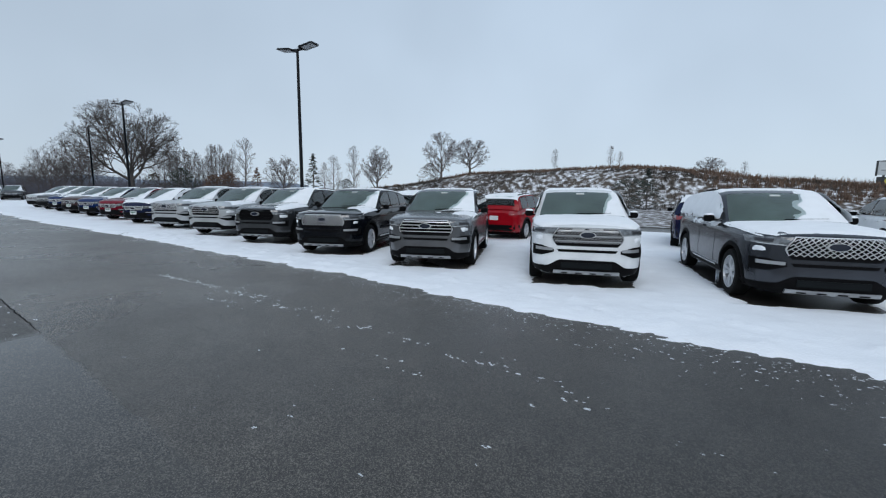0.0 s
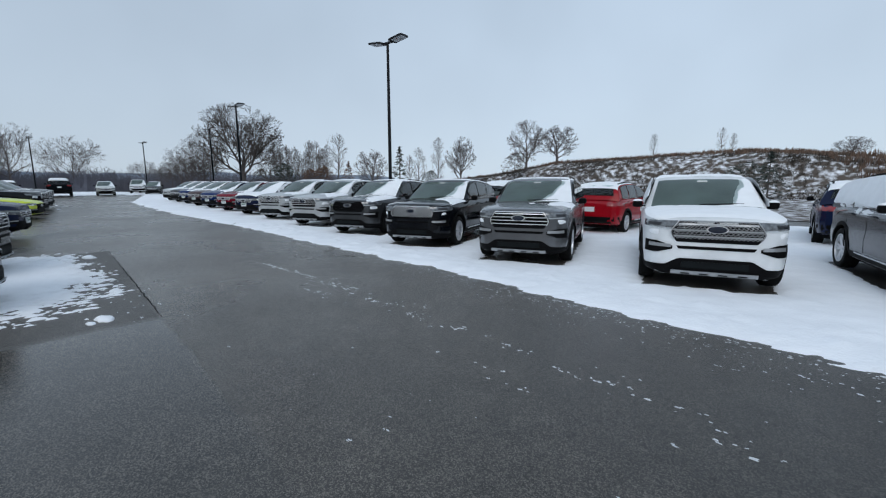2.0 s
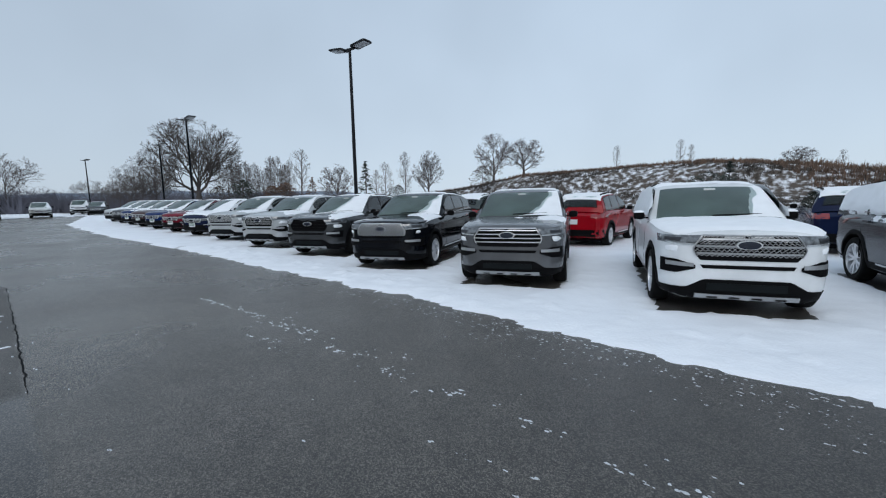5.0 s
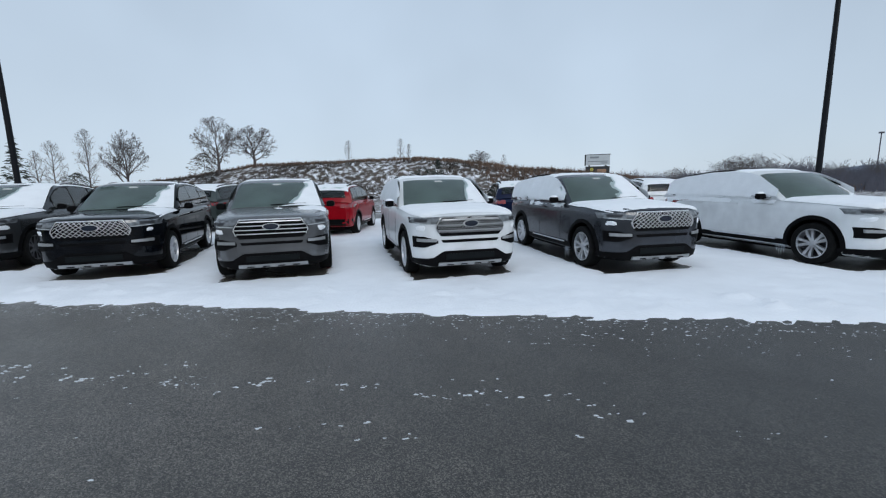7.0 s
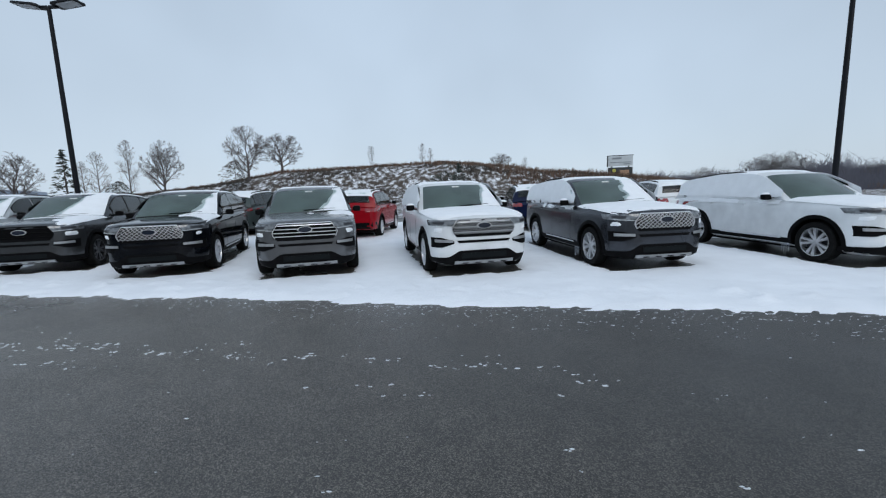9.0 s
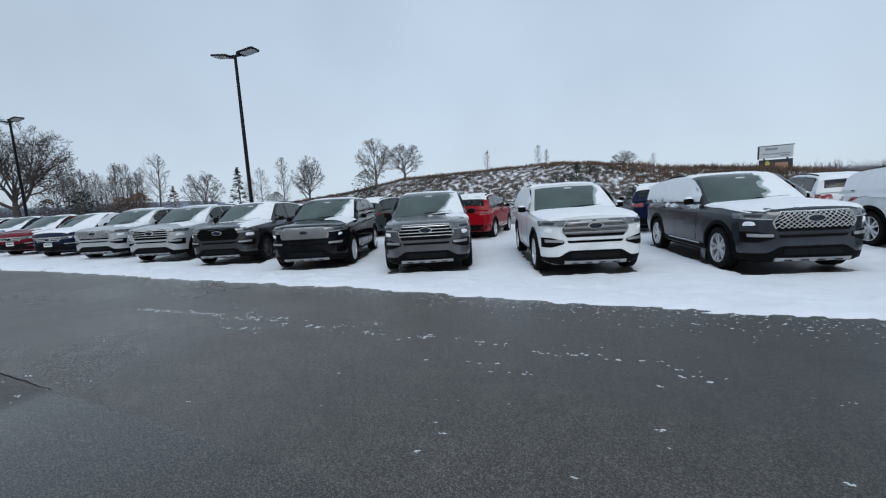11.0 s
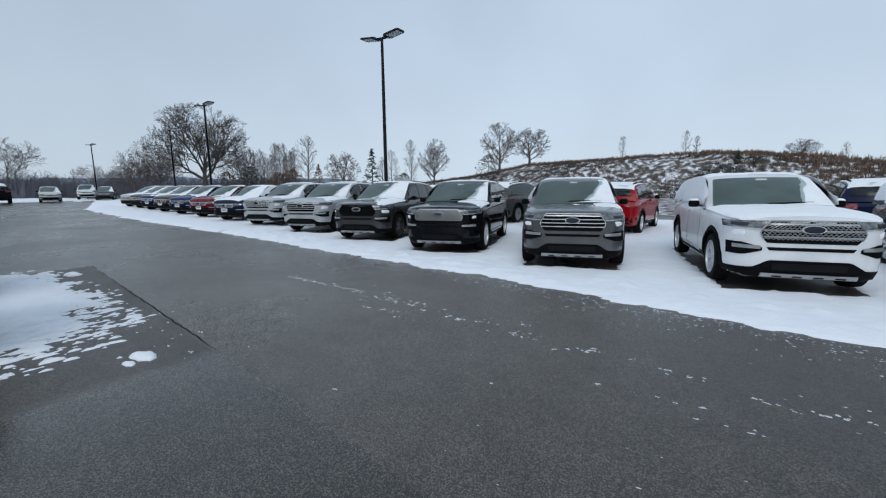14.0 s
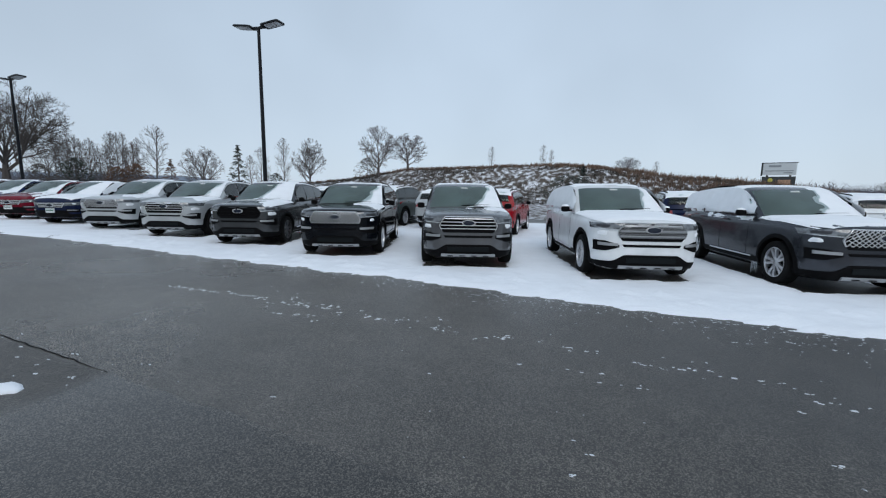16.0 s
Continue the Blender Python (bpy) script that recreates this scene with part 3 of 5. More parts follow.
COMPACT = Kind("compact", 4.52, 1.84, (0.88, 3.57), 0.345, 1.12,
               [(0, .46, .40, .86), (.03, .62, .33, .95), (.09, .76, .28, .985), (.19, .87, .25, 1.01), (.36, .95, .23, 1.04), (.6, .98, .22, 1.07), (1.0, .99, .22, 1.11), (1.3, 1, .22, 1.13),
                (2.2, 1, .22, 1.13), (3.2, 1, .23, 1.15), (3.9, .985, .25, 1.15), (4.2, .95, .28, 1.12), (4.4, .89, .33, 1.06), (4.52, .78, .42, .97)],
               [(1.02, 1.08), (1.25, 1.2), (1.5, 1.33), (1.75, 1.455), (2.0, 1.565), (2.2, 1.62), (2.6, 1.65), (3.2, 1.645), (3.8, 1.60), (4.08, 1.54), (4.28, 1.36), (4.42, 1.08)],
               .73, .92, [(1.6, 2.45), (2.52, 3.3), (3.37, 4.0)], 5)
COUPE = Kind("coupe", 4.79, 1.92, (0.92, 3.64), 0.34, .96,
             [(0, .55, .36, .62), (.03, .72, .28, .70), (.09, .83, .23, .75), (.2, .91, .2, .79), (.45, .97, .18, .84), (.9, .99, .17, .89), (1.5, 1, .17, .93), (2.2, .99, .17, .96),
              (3.2, .99, .17, .97), (4.0, 1, .18, 1.0), (4.5, .95, .24, 1.0), (4.7, .88, .34, .97), (4.79, .78, .45, .9)],
             [(1.5, .92), (1.75, 1.03), (2.0, 1.14), (2.2, 1.23), (2.4, 1.305), (2.6, 1.35), (2.9, 1.37), (3.2, 1.35), (3.5, 1.28), (3.8, 1.18), (4.1, 1.07), (4.35, .97)],
             .60, .88, [(2.1, 3.15), (3.22, 3.75)], 5)
PICKUP = Kind("pickup", 5.8, 2.03, (0.95, 4.6), 0.41, 1.3,
              [(0, .66, .5, 1.12), (.03, .8, .42, 1.2), (.1, .9, .38, 1.24), (.25, .96, .36, 1.27), (.6, .985, .36, 1.29), (1.4, 1, .36, 1.31), (2.4, 1, .36, 1.31), (3.6, 1, .38, 1.31),
               (5.2, 1, .42, 1.31), (5.72, .99, .46, 1.31), (5.8, .96, .5, 1.28)],
              [(1.3, 1.27), (1.5, 1.42), (1.7, 1.57), (1.9, 1.72), (2.05, 1.82), (2.3, 1.89), (2.7, 1.92), (3.0, 1.92), (3.3, 1.89), (3.5, 1.8), (3.58, 1.55), (3.65, 1.27)],
              .72, .93, [(1.85, 2.6), (2.67, 3.4)], 6)


def suv_grille_half(z):
    """The SUV's grille is widest a little below its middle."""
    return lerp([(.745, .50), (.81, .555), (.90, .585), (1.065, .475)], z)[0]


def grille(kind, style):
    """The dark grille with its bright bars, as two meshes, and the emblem's height."""
    w, b = kind.w, kind.belt
    if kind is SUV:
        z0, z1, width = .745, 1.065, suv_grille_half
    else:
        z1, z0, top, lean = (.66, .50, .62 * w, .12) if kind is COUPE else (b - .30, b - .47, .56 * w, .18)

        def width(z):
            return top * (1 - lean * (z1 - z) / (z1 - z0))
    back = kind.fill(width, z0, z1, .010).mesh("grille_back", M_BLACK)
    sh = Shape()
    lo = z0 + (.05 if kind is SUV else 0)
    if style in ("lattice", "layer"):
        rows, cols = (8, 13) if style == "lattice" else (9, 20)
        th = .0048 if style == "lattice" else .004
        for r in range(rows):
            z = lo + (z1 - lo) * (r + .5) / rows
            d = (z1 - lo) / rows * (.5 if style == "lattice" else .36)
            for c in range(cols):
                ww = width(z) - .012
                a = -ww + 2 * ww * (c + (.5 if r % 2 else 0)) / cols
                e = min(a + 2 * ww / cols, ww)
                m = (a + e) / 2
                for p, q, zp, zq in ((a, m, z - d, z + d), (m, e, z + d, z - d)):
                    pts = [[kind.nose_pt(x, zz + dz, .026) for x, zz in ((p, zp), (q, zq))] for dz in (-th, th)]
                    sh.plate(pts, (0, .02, 0))
    if style != "lattice":
        n = {"bars": 4, "layer": 3, "dark": 3, "small": 3}[style]
        t = {"bars": .0075, "layer": .012, "dark": .006, "small": .010}[style]
        for i in range(n):
            z = lo + (z1 - lo) * (i + .45) / n
            ww = width(z) - .02
            kind.face(-ww, ww, z - t, z + t, .034, 14, 1, sh)
    # rim along the top and down both sides
    kind.face(-width(z1), width(z1), z1 - .007, z1 + .007, .034, 14, 1, sh)
    for sd in (-1, 1):
        zs = [lo + (z1 - lo) * k / 6 for k in range(7)]
        sh.plate([[kind.nose_pt(sd * (width(z) + dx), z, .03) for z in zs] for dx in (-.007, .005)], (0, .03, 0))
    bright = M_BLACK if style == "dark" else M_LATTICE if style in ("bars", "small", "lattice") else M_SATIN
    return back, sh.mesh("grille_bars", bright, smooth=30), (z0 + z1) / 2 + (.04 if kind is SUV else 0)


def vehicle(kind, name, label, x, y, z, heading, colour, style="bars", hood=.45, screen=.45, side=0.0, seed=0, plate=False, group="", rim=None, icicles=False, detail=False):
    """Stands a vehicle with the middle of its nose at (x, y)."""
    paint_mat = PAINT[colour]
    base = tagged(new(name), label, {"pickup": "truck"}.get(kind.name, "car"), group)
    g, w, b, L = kind.get, kind.w, kind.belt, kind.length
    part("body", g("body", kind.body), base, paint_mat)
    part("cabin", g("cabin", kind.cabin), base, paint_mat)
    tops = [i for i, p in enumerate(kind.prof) if p[1] > kind.top - .085]
    s1 = (tops[0] - .15) / (len(kind.prof) - 1)
    r0 = (tops[-1] + .35) / (len(kind.prof) - 1)
    # Sheets just under the glass; the unlit cabin's shade is put into their colour.
    part("windscreen_dark_sheet", g("ws0", lambda: kind.screen(.02, s1, .91, .004).mesh("windscreen_dark_sheet", M_CABIN_SHEET)), base, label="dark sheet behind the windscreen standing in for the dim cabin")
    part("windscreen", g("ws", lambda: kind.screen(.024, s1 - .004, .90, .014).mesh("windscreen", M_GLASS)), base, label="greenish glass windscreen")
    part("rear_dark_sheet", g("rs0", lambda: kind.screen(r0, .955, .82, .004).mesh("rear_dark_sheet", M_DARK_SHEET)), base)
    part("rear_window", g("rs", lambda: kind.screen(r0 + .006, .95, .80, .014).mesh("rear_window", M_GLASS)), base, label="tinted glass rear window")
    for i, (a, c) in enumerate(kind.windows):
        for s in (-1, 1):
            part("window_dark_sheet", g(("wsh", i, s), lambda: kind.side_pane(a, c, s, .006, .012).mesh("window_dark_sheet", M_DARK_SHEET)), base)
            part("side_window", g(("win", i, s), lambda: kind.side_pane(a, c, s, .014).mesh("side_window", M_GLASS)), base, label="tinted glass side window")
    if detail:
        part("wiper", g("wiper", lambda: Shape().plate([[kind.cab(.028 + .004 * k + .014 * j / 10, -.1 + .72 * j / 10) + Vector((0, -.02, .024)) for j in range(11)] for k in (0, 1)], (0, .01, -.015)).mesh("wiper", M_BLACK)), base)
    if detail:
        part("sticker", g("sticker", lambda: kind.screen(s1 - .055, s1 - .035, .10, .022).mesh("sticker", M_STICKER)), base, label="small white paper tag")
    if style:
        back, bars, zc = g(("grille", style), lambda: grille(kind, style))
        part("grille", back, base, label="black grille insert")
        part("grille_bars", bars, base)

        def oval(r, dy, m):
            sh = Shape()
            yy = kind.front(0, zc) - .045
            vs = [(0, yy - dy, zc)] + [(r * math.cos(k * math.pi / 10), yy - dy * .6, zc + r * .42 * math.sin(k * math.pi / 10)) for k in range(20)]
            vs += [(p[0], yy + .03, p[2]) for p in vs[1:]]
            return sh.add(vs, [(0, 1 + k, 1 + (k + 1) % 20) for k in range(20)] + [(1 + k, 21 + k, 21 + (k + 1) % 20, 1 + (k + 1) % 20) for k in range(20)]).mesh("emblem", m)
        part("emblem_rim", g("emb0", lambda: oval(.135, .004, M_LATTICE)), base)
        part("emblem", g("emb1", lambda: oval(.118, .012, M_BLUEOVAL)), base, label="plain dark oval emblem")
    # lamps, bumper, cladding
    k = w
    zt = {"coupe": .70, "compact": b - .27}.get(kind.name, b - .235)
    lh = .14 if kind is not COUPE else .09
    for s in (-1, 1):
        x0, x1 = (.64 * k, .93 * k) if kind is COUPE else (.585 * k, .945 * k)

        def lamp(dz0, dz1, xa, xb, off, nm, m):
            rows = [[kind.nose_pt(s * (xa + (xb - xa) * j / 10 - .07 * (1 - q / 3) * (1 - j / 10)), zt - dz0 * (1 - .25 * j / 10) + (dz0 * (1 - .25 * j / 10) - dz1) * q / 3 + (.012 * j / 10), off) for j in range(11)] for q in range(4)]
            return Shape().plate(rows, (0, .04, 0)).mesh(nm, m)
        def suv_lamp(f0, f1, g0, g1, off, nm, m):
            """Between two shares of the lamp's height and of its width; its inner edge follows the grille."""
            rows = []
            for q in range(5):
                f = f0 + (f1 - f0) * q / 4
                row = []
                for j in range(13):
                    u = g0 + (g1 - g0) * j / 12
                    z = .935 + .02 * u + (.128 - .035 * u) * f
                    xi = suv_grille_half(z) + .018
                    row.append(kind.nose_pt(s * (xi + (.935 - xi) * u), z, off))
                rows.append(row)
            return Shape().plate(rows, (0, .04, 0)).mesh(nm, m)
        if kind is SUV:
            part("headlight", g(("lamp", s), lambda: suv_lamp(0, 1, 0, 1, .012, "headlight", M_LENS)), base, label="smoked headlight lens")
            part("lamp_strip", g(("strip", s), lambda: suv_lamp(.0, .13, .0, .8, .022, "lamp_strip", M_LAMPCLEAR)), base)
            part("lamp_pod", g(("pod", s), lambda: suv_lamp(.3, .75, .45, .85, .018, "lamp_pod", M_DARKALLOY)), base)
        else:
            part("headlight", g(("lamp", s), lambda: lamp(lh, 0, x0, x1, .012, "headlight", M_LENS)), base, label="smoked headlight lens")
            part("lamp_strip", g(("strip", s), lambda: lamp(lh * .42, lh * .2, x0 + .03, x1 - .05, .022, "lamp_strip", M_LAMPCLEAR)), base)
        zf = b - .575 if kind is not COUPE else .42
        if kind is SUV:
            def fog(x, top):
                f = (abs(x) - .55) / .36
                return .655 + (.085 if top else -.095) * min(1, .25 + 1.3 * f)
            part("fog_recess", g(("fog", s), lambda: kind.band(lambda x: fog(x, False), lambda x: fog(x, True), s * .55, s * .91, .010, 10, 3).mesh("fog_recess", M_BLACK)), base)
            part("fog_strip", g(("fogs", s), lambda: kind.band(lambda x: .655, lambda x: .70 + .03 * (abs(x) - .55), s * .57, s * .85, .024, 8, 1).mesh("fog_strip", M_SATIN)), base, label="silver fog lamp trim")
            continue
        part("fog_recess", g(("fog", s), lambda: kind.face(s * .60 * k, s * .90 * k, zf - .07, zf + .05, .010, 6, 2).mesh("fog_recess", M_BLACK)), base)
        part("fog_strip", g(("fogs", s), lambda: kind.face(s * .64 * k, s * .88 * k, zf - .002, zf + .026, .022, 6, 1).mesh("fog_strip", M_SATIN)), base, label="silver fog lamp trim")
    zr = lerp(kind.stations, 2.2)[1]
    low = .30 if kind is not PICKUP else .45

    def lower():
        if kind is SUV:
            sh = kind.band(lambda x: .235, lambda x: lerp([(0, .50), (.46, .50), (.64, .385), (1, .36)], abs(x))[0], -.925, .925, .012, 38, 5)
            return sh.mesh("bumper", M_BLACK)
        sh = kind.face(-.56 * k, .56 * k, low + .09, low + .25, .012, 16, 3, lean=-.35)
        kind.face(-.93 * k, .93 * k, low - .03, low + .11, .014, 24, 4, sh)
        return sh.mesh("bumper", M_BLACK)
    part("underbody", g("under", lambda: Shape().box((0, L / 2, zr - .005), (w * 1.5, L - .9, .10)).mesh("underbody", M_BLACK)), base)
    part("bumper", g("bumper", lower), base, label="black plastic lower bumper")
    if kind is SUV:
        part("slot", g("slot", lambda: kind.face(-.5, .5, .64, .685, .010, 12, 1, lean=.06).mesh("slot", M_BLACK)), base)

        def skid():
            sh = kind.band(lambda x: .252, lambda x: .312, -.54, .54, .040, 18, 2)
            return sh.mesh("skid_plate", M_SATIN)
        part("skid_plate", g("skid", skid), base, label="silver skid plate")
        for xx in (-.36, -.12, .12, .36):
            part("skid_slot", g(("skid", xx), lambda: kind.face(xx - .055, xx + .055, .262, .280, .046, 3, 1).mesh("skid_slot", M_BLACK)), base)
        part("lower_vent", g("vent", lambda: kind.face(-.42, .42, .36, .455, .022, 10, 2).mesh("lower_vent", M_DARK_SHEET)), base)
    for q in (0, 1):
        for s in (-1, 1):
            part("arch_trim", g(("arch", q, s), lambda: kind.arch(q, s)), base, paint_mat if kind is COUPE else None)
    ya, yb = kind.wheels[0] + kind.r + .12, kind.wheels[1] - kind.r - .12
    zr = lerp(kind.stations, 2.2)[1]

    for s in (-1, 1):
        part("rocker", g(("rocker", s), lambda: kind.flank(ya, yb, zr + .015, zr + .17, s, .012, 12, 3).mesh("rocker", M_BLACK)), base, label="black plastic sill")
        part("side_strip", g(("sstrip", s), lambda: kind.flank(ya + .15, yb - .3, zr + .15, zr + .178, s, .026, 8, 1).mesh("side_strip", M_CHROME)), base)
        if detail:
            for q, yy in enumerate([kind.windows[0][0] - .12] + [c + .035 for _, c in kind.windows[:2]]):
                part("door_seam", g(("seam", q, s), lambda: kind.flank(yy - .004, yy + .004, zr + .2, b - .16, s, .0025, 1, 8).mesh("door_seam", M_BLACK)), base)
        if kind is not COUPE:
            def belt():
                rows = [[(s * (kind.half(b + .02) + .022), yy, b + dz) for yy in (kind.windows[0][0] - .1, kind.windows[1][0], kind.windows[-1][1])] for dz in (.008, .03)]
                return Shape().plate(rows, (-s * .02, 0, 0)).mesh("belt_trim", M_CHROME)
            part("belt_trim", g(("belt", s), belt), base)

            def rail():
                pts = [kind.cab(.52 + .25 * q / 8, s * .9) for q in range(9)]
                return Shape().plate([[p + Vector((dx, 0, .045 - .03 * (abs(q - 4) / 4) ** 4)) for q, p in enumerate(pts)] for dx in (-.018, .018)], (0, 0, -.05)).mesh("roof_rail", M_BLACK)
            part("roof_rail", g(("rail", s), rail), base)
    for s in (-1, 1):
        for q, yy in enumerate([c - .16 for _, c in kind.windows[:2]]):
            part("door_handle", g(("handle", q, s), lambda: Shape().box((s * (kind.side(yy, b - .14) + .018), yy, b - .13), (.035, .2, .03)).mesh("door_handle", M_BLACK)), base, paint_mat)
        mo = part("mirror", g(("mirror", s), lambda: kind.mirror(s)), base)
        mo.location, mo.scale = (s * (w + .075), kind.windows[0][0] + .02, b + .03), (.72, .72, .72)
        if hood > .6:
            cap = part("mirror_snow", g(("mcap", s), lambda: Shape().lathe([(.001, .05), (.06, .045), (.11, .02), (.125, -.005)], 14, "z").mesh("mirror_snow", M_CARSNOW)), base)
            cap.location, cap.scale = (s * (w + .075), kind.windows[0][0] + .02, b + .088), (.72, .5, .7)
        # tail
        zl = b - .06 if kind is not COUPE else .86
        part("tail_light", g(("tail", s), lambda: kind.face(s * .60 * k, s * .97 * k, zl - .15, zl - .02, .012, 6, 3, at_rear=True).mesh("tail_light", M_RED)), base, label="red tail light")
        for yw in kind.wheels:
            wh = tagged(new("wheel"), "")
            wh.parent = base
            wh.location, wh.scale = (s * (w - .135), yw, kind.r), (s, 1, 1)
            part("tyre", g("tyre", kind.tyre), wh)
            part("rim", g(("rim", rim), lambda: kind.rim_mesh(M_DARKALLOY if rim else M_ALLOY)), wh)
            part("rim_backing", g("disc", kind.disc), wh)
    part("rear_bumper", g("rbump", lambda: kind.face(-.93 * k, .93 * k, low + .04, low + .26, .012, 18, 3, at_rear=True).mesh("rear_bumper", M_BLACK)), base, label="black plastic rear bumper")
    part("rear_plate", g("rplate", lambda: kind.face(-.16, .16, b - .40, b - .25, .02, 2, 1, at_rear=True).mesh("rear_plate", M_PLATE)), base, label="white paper dealer plate")
    if plate:
        part("front_plate", g("fplate", lambda: kind.face(-.16, .16, low + .16, low + .32, .045, 2, 1).mesh("front_plate", M_PLATE)), base, label="white dealer plate with green bars")
        part("plate_bars", g("fplateb", lambda: kind.face(-.13, .13, low + .22, low + .26, .05, 2, 1, kind.face(-.15, .15, low + .285, low + .305, .05, 2, 1)).mesh("plate_bars", M_PLATEGREEN)), base)
    if kind is PICKUP:
        part("bed_floor", g("bed", lambda: Shape().box((0, 4.72, 1.318), (1.6, 1.9, .03)).mesh("bed_floor", M_BLACK)), base)
    part("snow", kind.snow(seed, hood, screen, side), base, label="patchy snow lying on the paint and glass")
    if icicles:
        sh, rr = Shape(), random.Random(seed)
        for q in range(4):
            ln = rr.uniform(.16, .26)
            sh.lathe([(.010, 0), (.007, -ln * .5), (.0015, -ln)], 6, "z", (-w * .97, kind.wheels[0] + kind.r + .10 + .05 * q, zr + .06))
        part("icicles", sh.mesh("icicles", M_ICE), base, label="icicles behind the front wheel")
    base.matrix_basis = pose(x, y, z, 0, 0, heading)
    return base


# ---- ground ----
def rise(x):
    """The lot climbs gently towards -x."""
    return 0.009 * max(0.0, min(-x - 7, 60)) * min(1, max(0, (-x - 7) / 6))


def edge(x):
    """Where the snow of the stalls begins."""
    return lerp([(-95, 17.0), (-62, 12.2), (-45, 7.6), (-39.2, 6.0), (-25.1, 4.75), (-11.1, 4.05), (-3.6, 3.36), (-.4, 2.9), (2.3, 2.57), (4.3, 2.4), (12, 1.9), (60, 0)], x)[0]


def sheet_mesh(name, xs, ys, zf, keep=None, m=None):
    vs = [(x, y, zf(x, y)) for x in xs for y in ys]
    n = len(ys)
    fs = [(i * n + j, (i + 1) * n + j, (i + 1) * n + j + 1, i * n + j + 1) for i in range(len(xs) - 1) for j in range(n - 1)]
    if keep:
        fs = [f for f in fs if keep(f, vs)]
    me = bpy.data.meshes.new(name)
    me.from_pydata(vs, [], fs)
    bm = bmesh.new()
    bm.from_mesh(me)
    bmesh.ops.delete(bm, geom=[v for v in bm.verts if not v.link_faces], context="VERTS")
    bm.to_mesh(me)
    bm.free()
    me.materials.append(m)
    me.polygons.foreach_set("use_smooth", [True] * len(me.polygons))
    return me


FRONT = [  # kind, name, x, y, heading, colour, grille, hood, screen, side, plate
    (SUV, 7.45, 4.92, 12, "white", "layer", .95, .25, .95, False),
    (SUV, 3.30, 5.05, 12, "steel", "lattice", .84, .74, .70, False),
    (SUV, 0.02, 4.80, 16, "white", "layer", .98, .50, .70, False),
    (SUV, -3.33, 4.85, 19, "grey", "bars", .42, .55, 0, False),
    (SUV, -6.63, 5.08, 19, "black", "lattice", .40, .50, 0, False),
    (SUV, -10.0, 5.55, 19, "charcoal", "dark", .55, .85, 0, False),
    (SUV, -13.2, 5.85, 19, "silver", "bars", .45, .50, 0, False),
    (SUV, -16.6, 6.2, 19, "silver", "lattice", .50, .50, 0, False),
    (COMPACT, -20.0, 6.55, 18, "navy", "small", .95, .9, .5, True),
    (COMPACT, -23.4, 6.9, 18, "maroon", "small", .5, .5, 0, True),
    (COMPACT, -26.9, 7.25, 18, "blue", "small", .5, .5, 0, True),
    (COMPACT, -30.3, 7.6, 18, "brown", "small", .6, .5, 0, True),
    (COMPACT, -33.7, 8.0, 18, "blue", "small", .5, .5, 0, True),
    (COMPACT, -37.1, 8.4, 18, "charcoal", "small", .5, .6, 0, False),
    (COMPACT, -40.6, 8.8, 18, "silver", "small", .6, .6, 0, False),
]
# kind, x, y of the nose, heading, colour: cars of the row behind, tails to the drive
BACK = [
    (COMPACT, -4.35, 15.5, 180, "red", .3, .4),
    (COMPACT, 2.0, 16.4, 181, "navy", .6, .5),
    (COMPACT, -6.95, 16.9, 180, "silver", .6, .5),
    (SUV, -9.7, 17.6, 180, "green", .4, .4),
    (COMPACT, -12.9, 17.2, 181, "red", .6, .5),
    (COMPACT, 7.0, 16.6, 181, "white", .9, .9),
]


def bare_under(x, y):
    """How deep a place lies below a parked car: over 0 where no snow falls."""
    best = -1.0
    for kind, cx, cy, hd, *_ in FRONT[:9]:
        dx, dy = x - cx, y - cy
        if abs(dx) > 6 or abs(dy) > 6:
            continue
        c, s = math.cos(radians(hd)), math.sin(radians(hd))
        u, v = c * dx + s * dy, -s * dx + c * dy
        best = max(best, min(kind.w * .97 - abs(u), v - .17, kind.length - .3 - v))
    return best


def snow_depth(x, y):
    e = y - edge(x)
    rag = .16 * fbm(x * .8, y * 1.4, 3) + .11 * fbm(x * 3.2, y * 6, 7) + .06 * fbm(x * 9, y * 16, 5)
    d = e + rag
    h = .055 * (1 - math.exp(-max(d, 0) * 6)) + .012 * fbm(x * .9, y * .9, 1) * min(1, max(0, d)) + .005 * fbm(x * 5, y * 5, 2)
    h += (.09 * max(0, fbm(x * 2.9, y * 3.4, 9) - .12) + .07 * max(0, fbm(x * 7, y * 8, 12) - .2)) * (1 if d < 1.0 else .35) * min(1, max(0, d * 2))
    if d <= 0:
        return -.02
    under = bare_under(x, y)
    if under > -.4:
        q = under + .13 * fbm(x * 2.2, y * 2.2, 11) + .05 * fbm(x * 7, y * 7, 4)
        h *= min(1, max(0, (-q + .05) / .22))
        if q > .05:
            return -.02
    return max(h, .003)


def spread(a, b, step):
    n = max(1, round((b - a) / step))
    return [a + (b - a) * i / n for i in range(n + 1)]


gx = [-2500, -600, -250] + spread(-120, -72, 8) + spread(-70, 4, 1) + spread(10, 120, 8) + [250, 600, 2500]
gy = [-2500, -600, -250, -120] + spread(-60, 120, 8) + [250, 600, 2500]
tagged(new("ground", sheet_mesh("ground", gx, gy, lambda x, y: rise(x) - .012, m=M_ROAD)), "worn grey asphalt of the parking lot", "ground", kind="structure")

# snow of the stalls: fine near the walk, coarse beyond
nx = spread(-16, 11, .075)
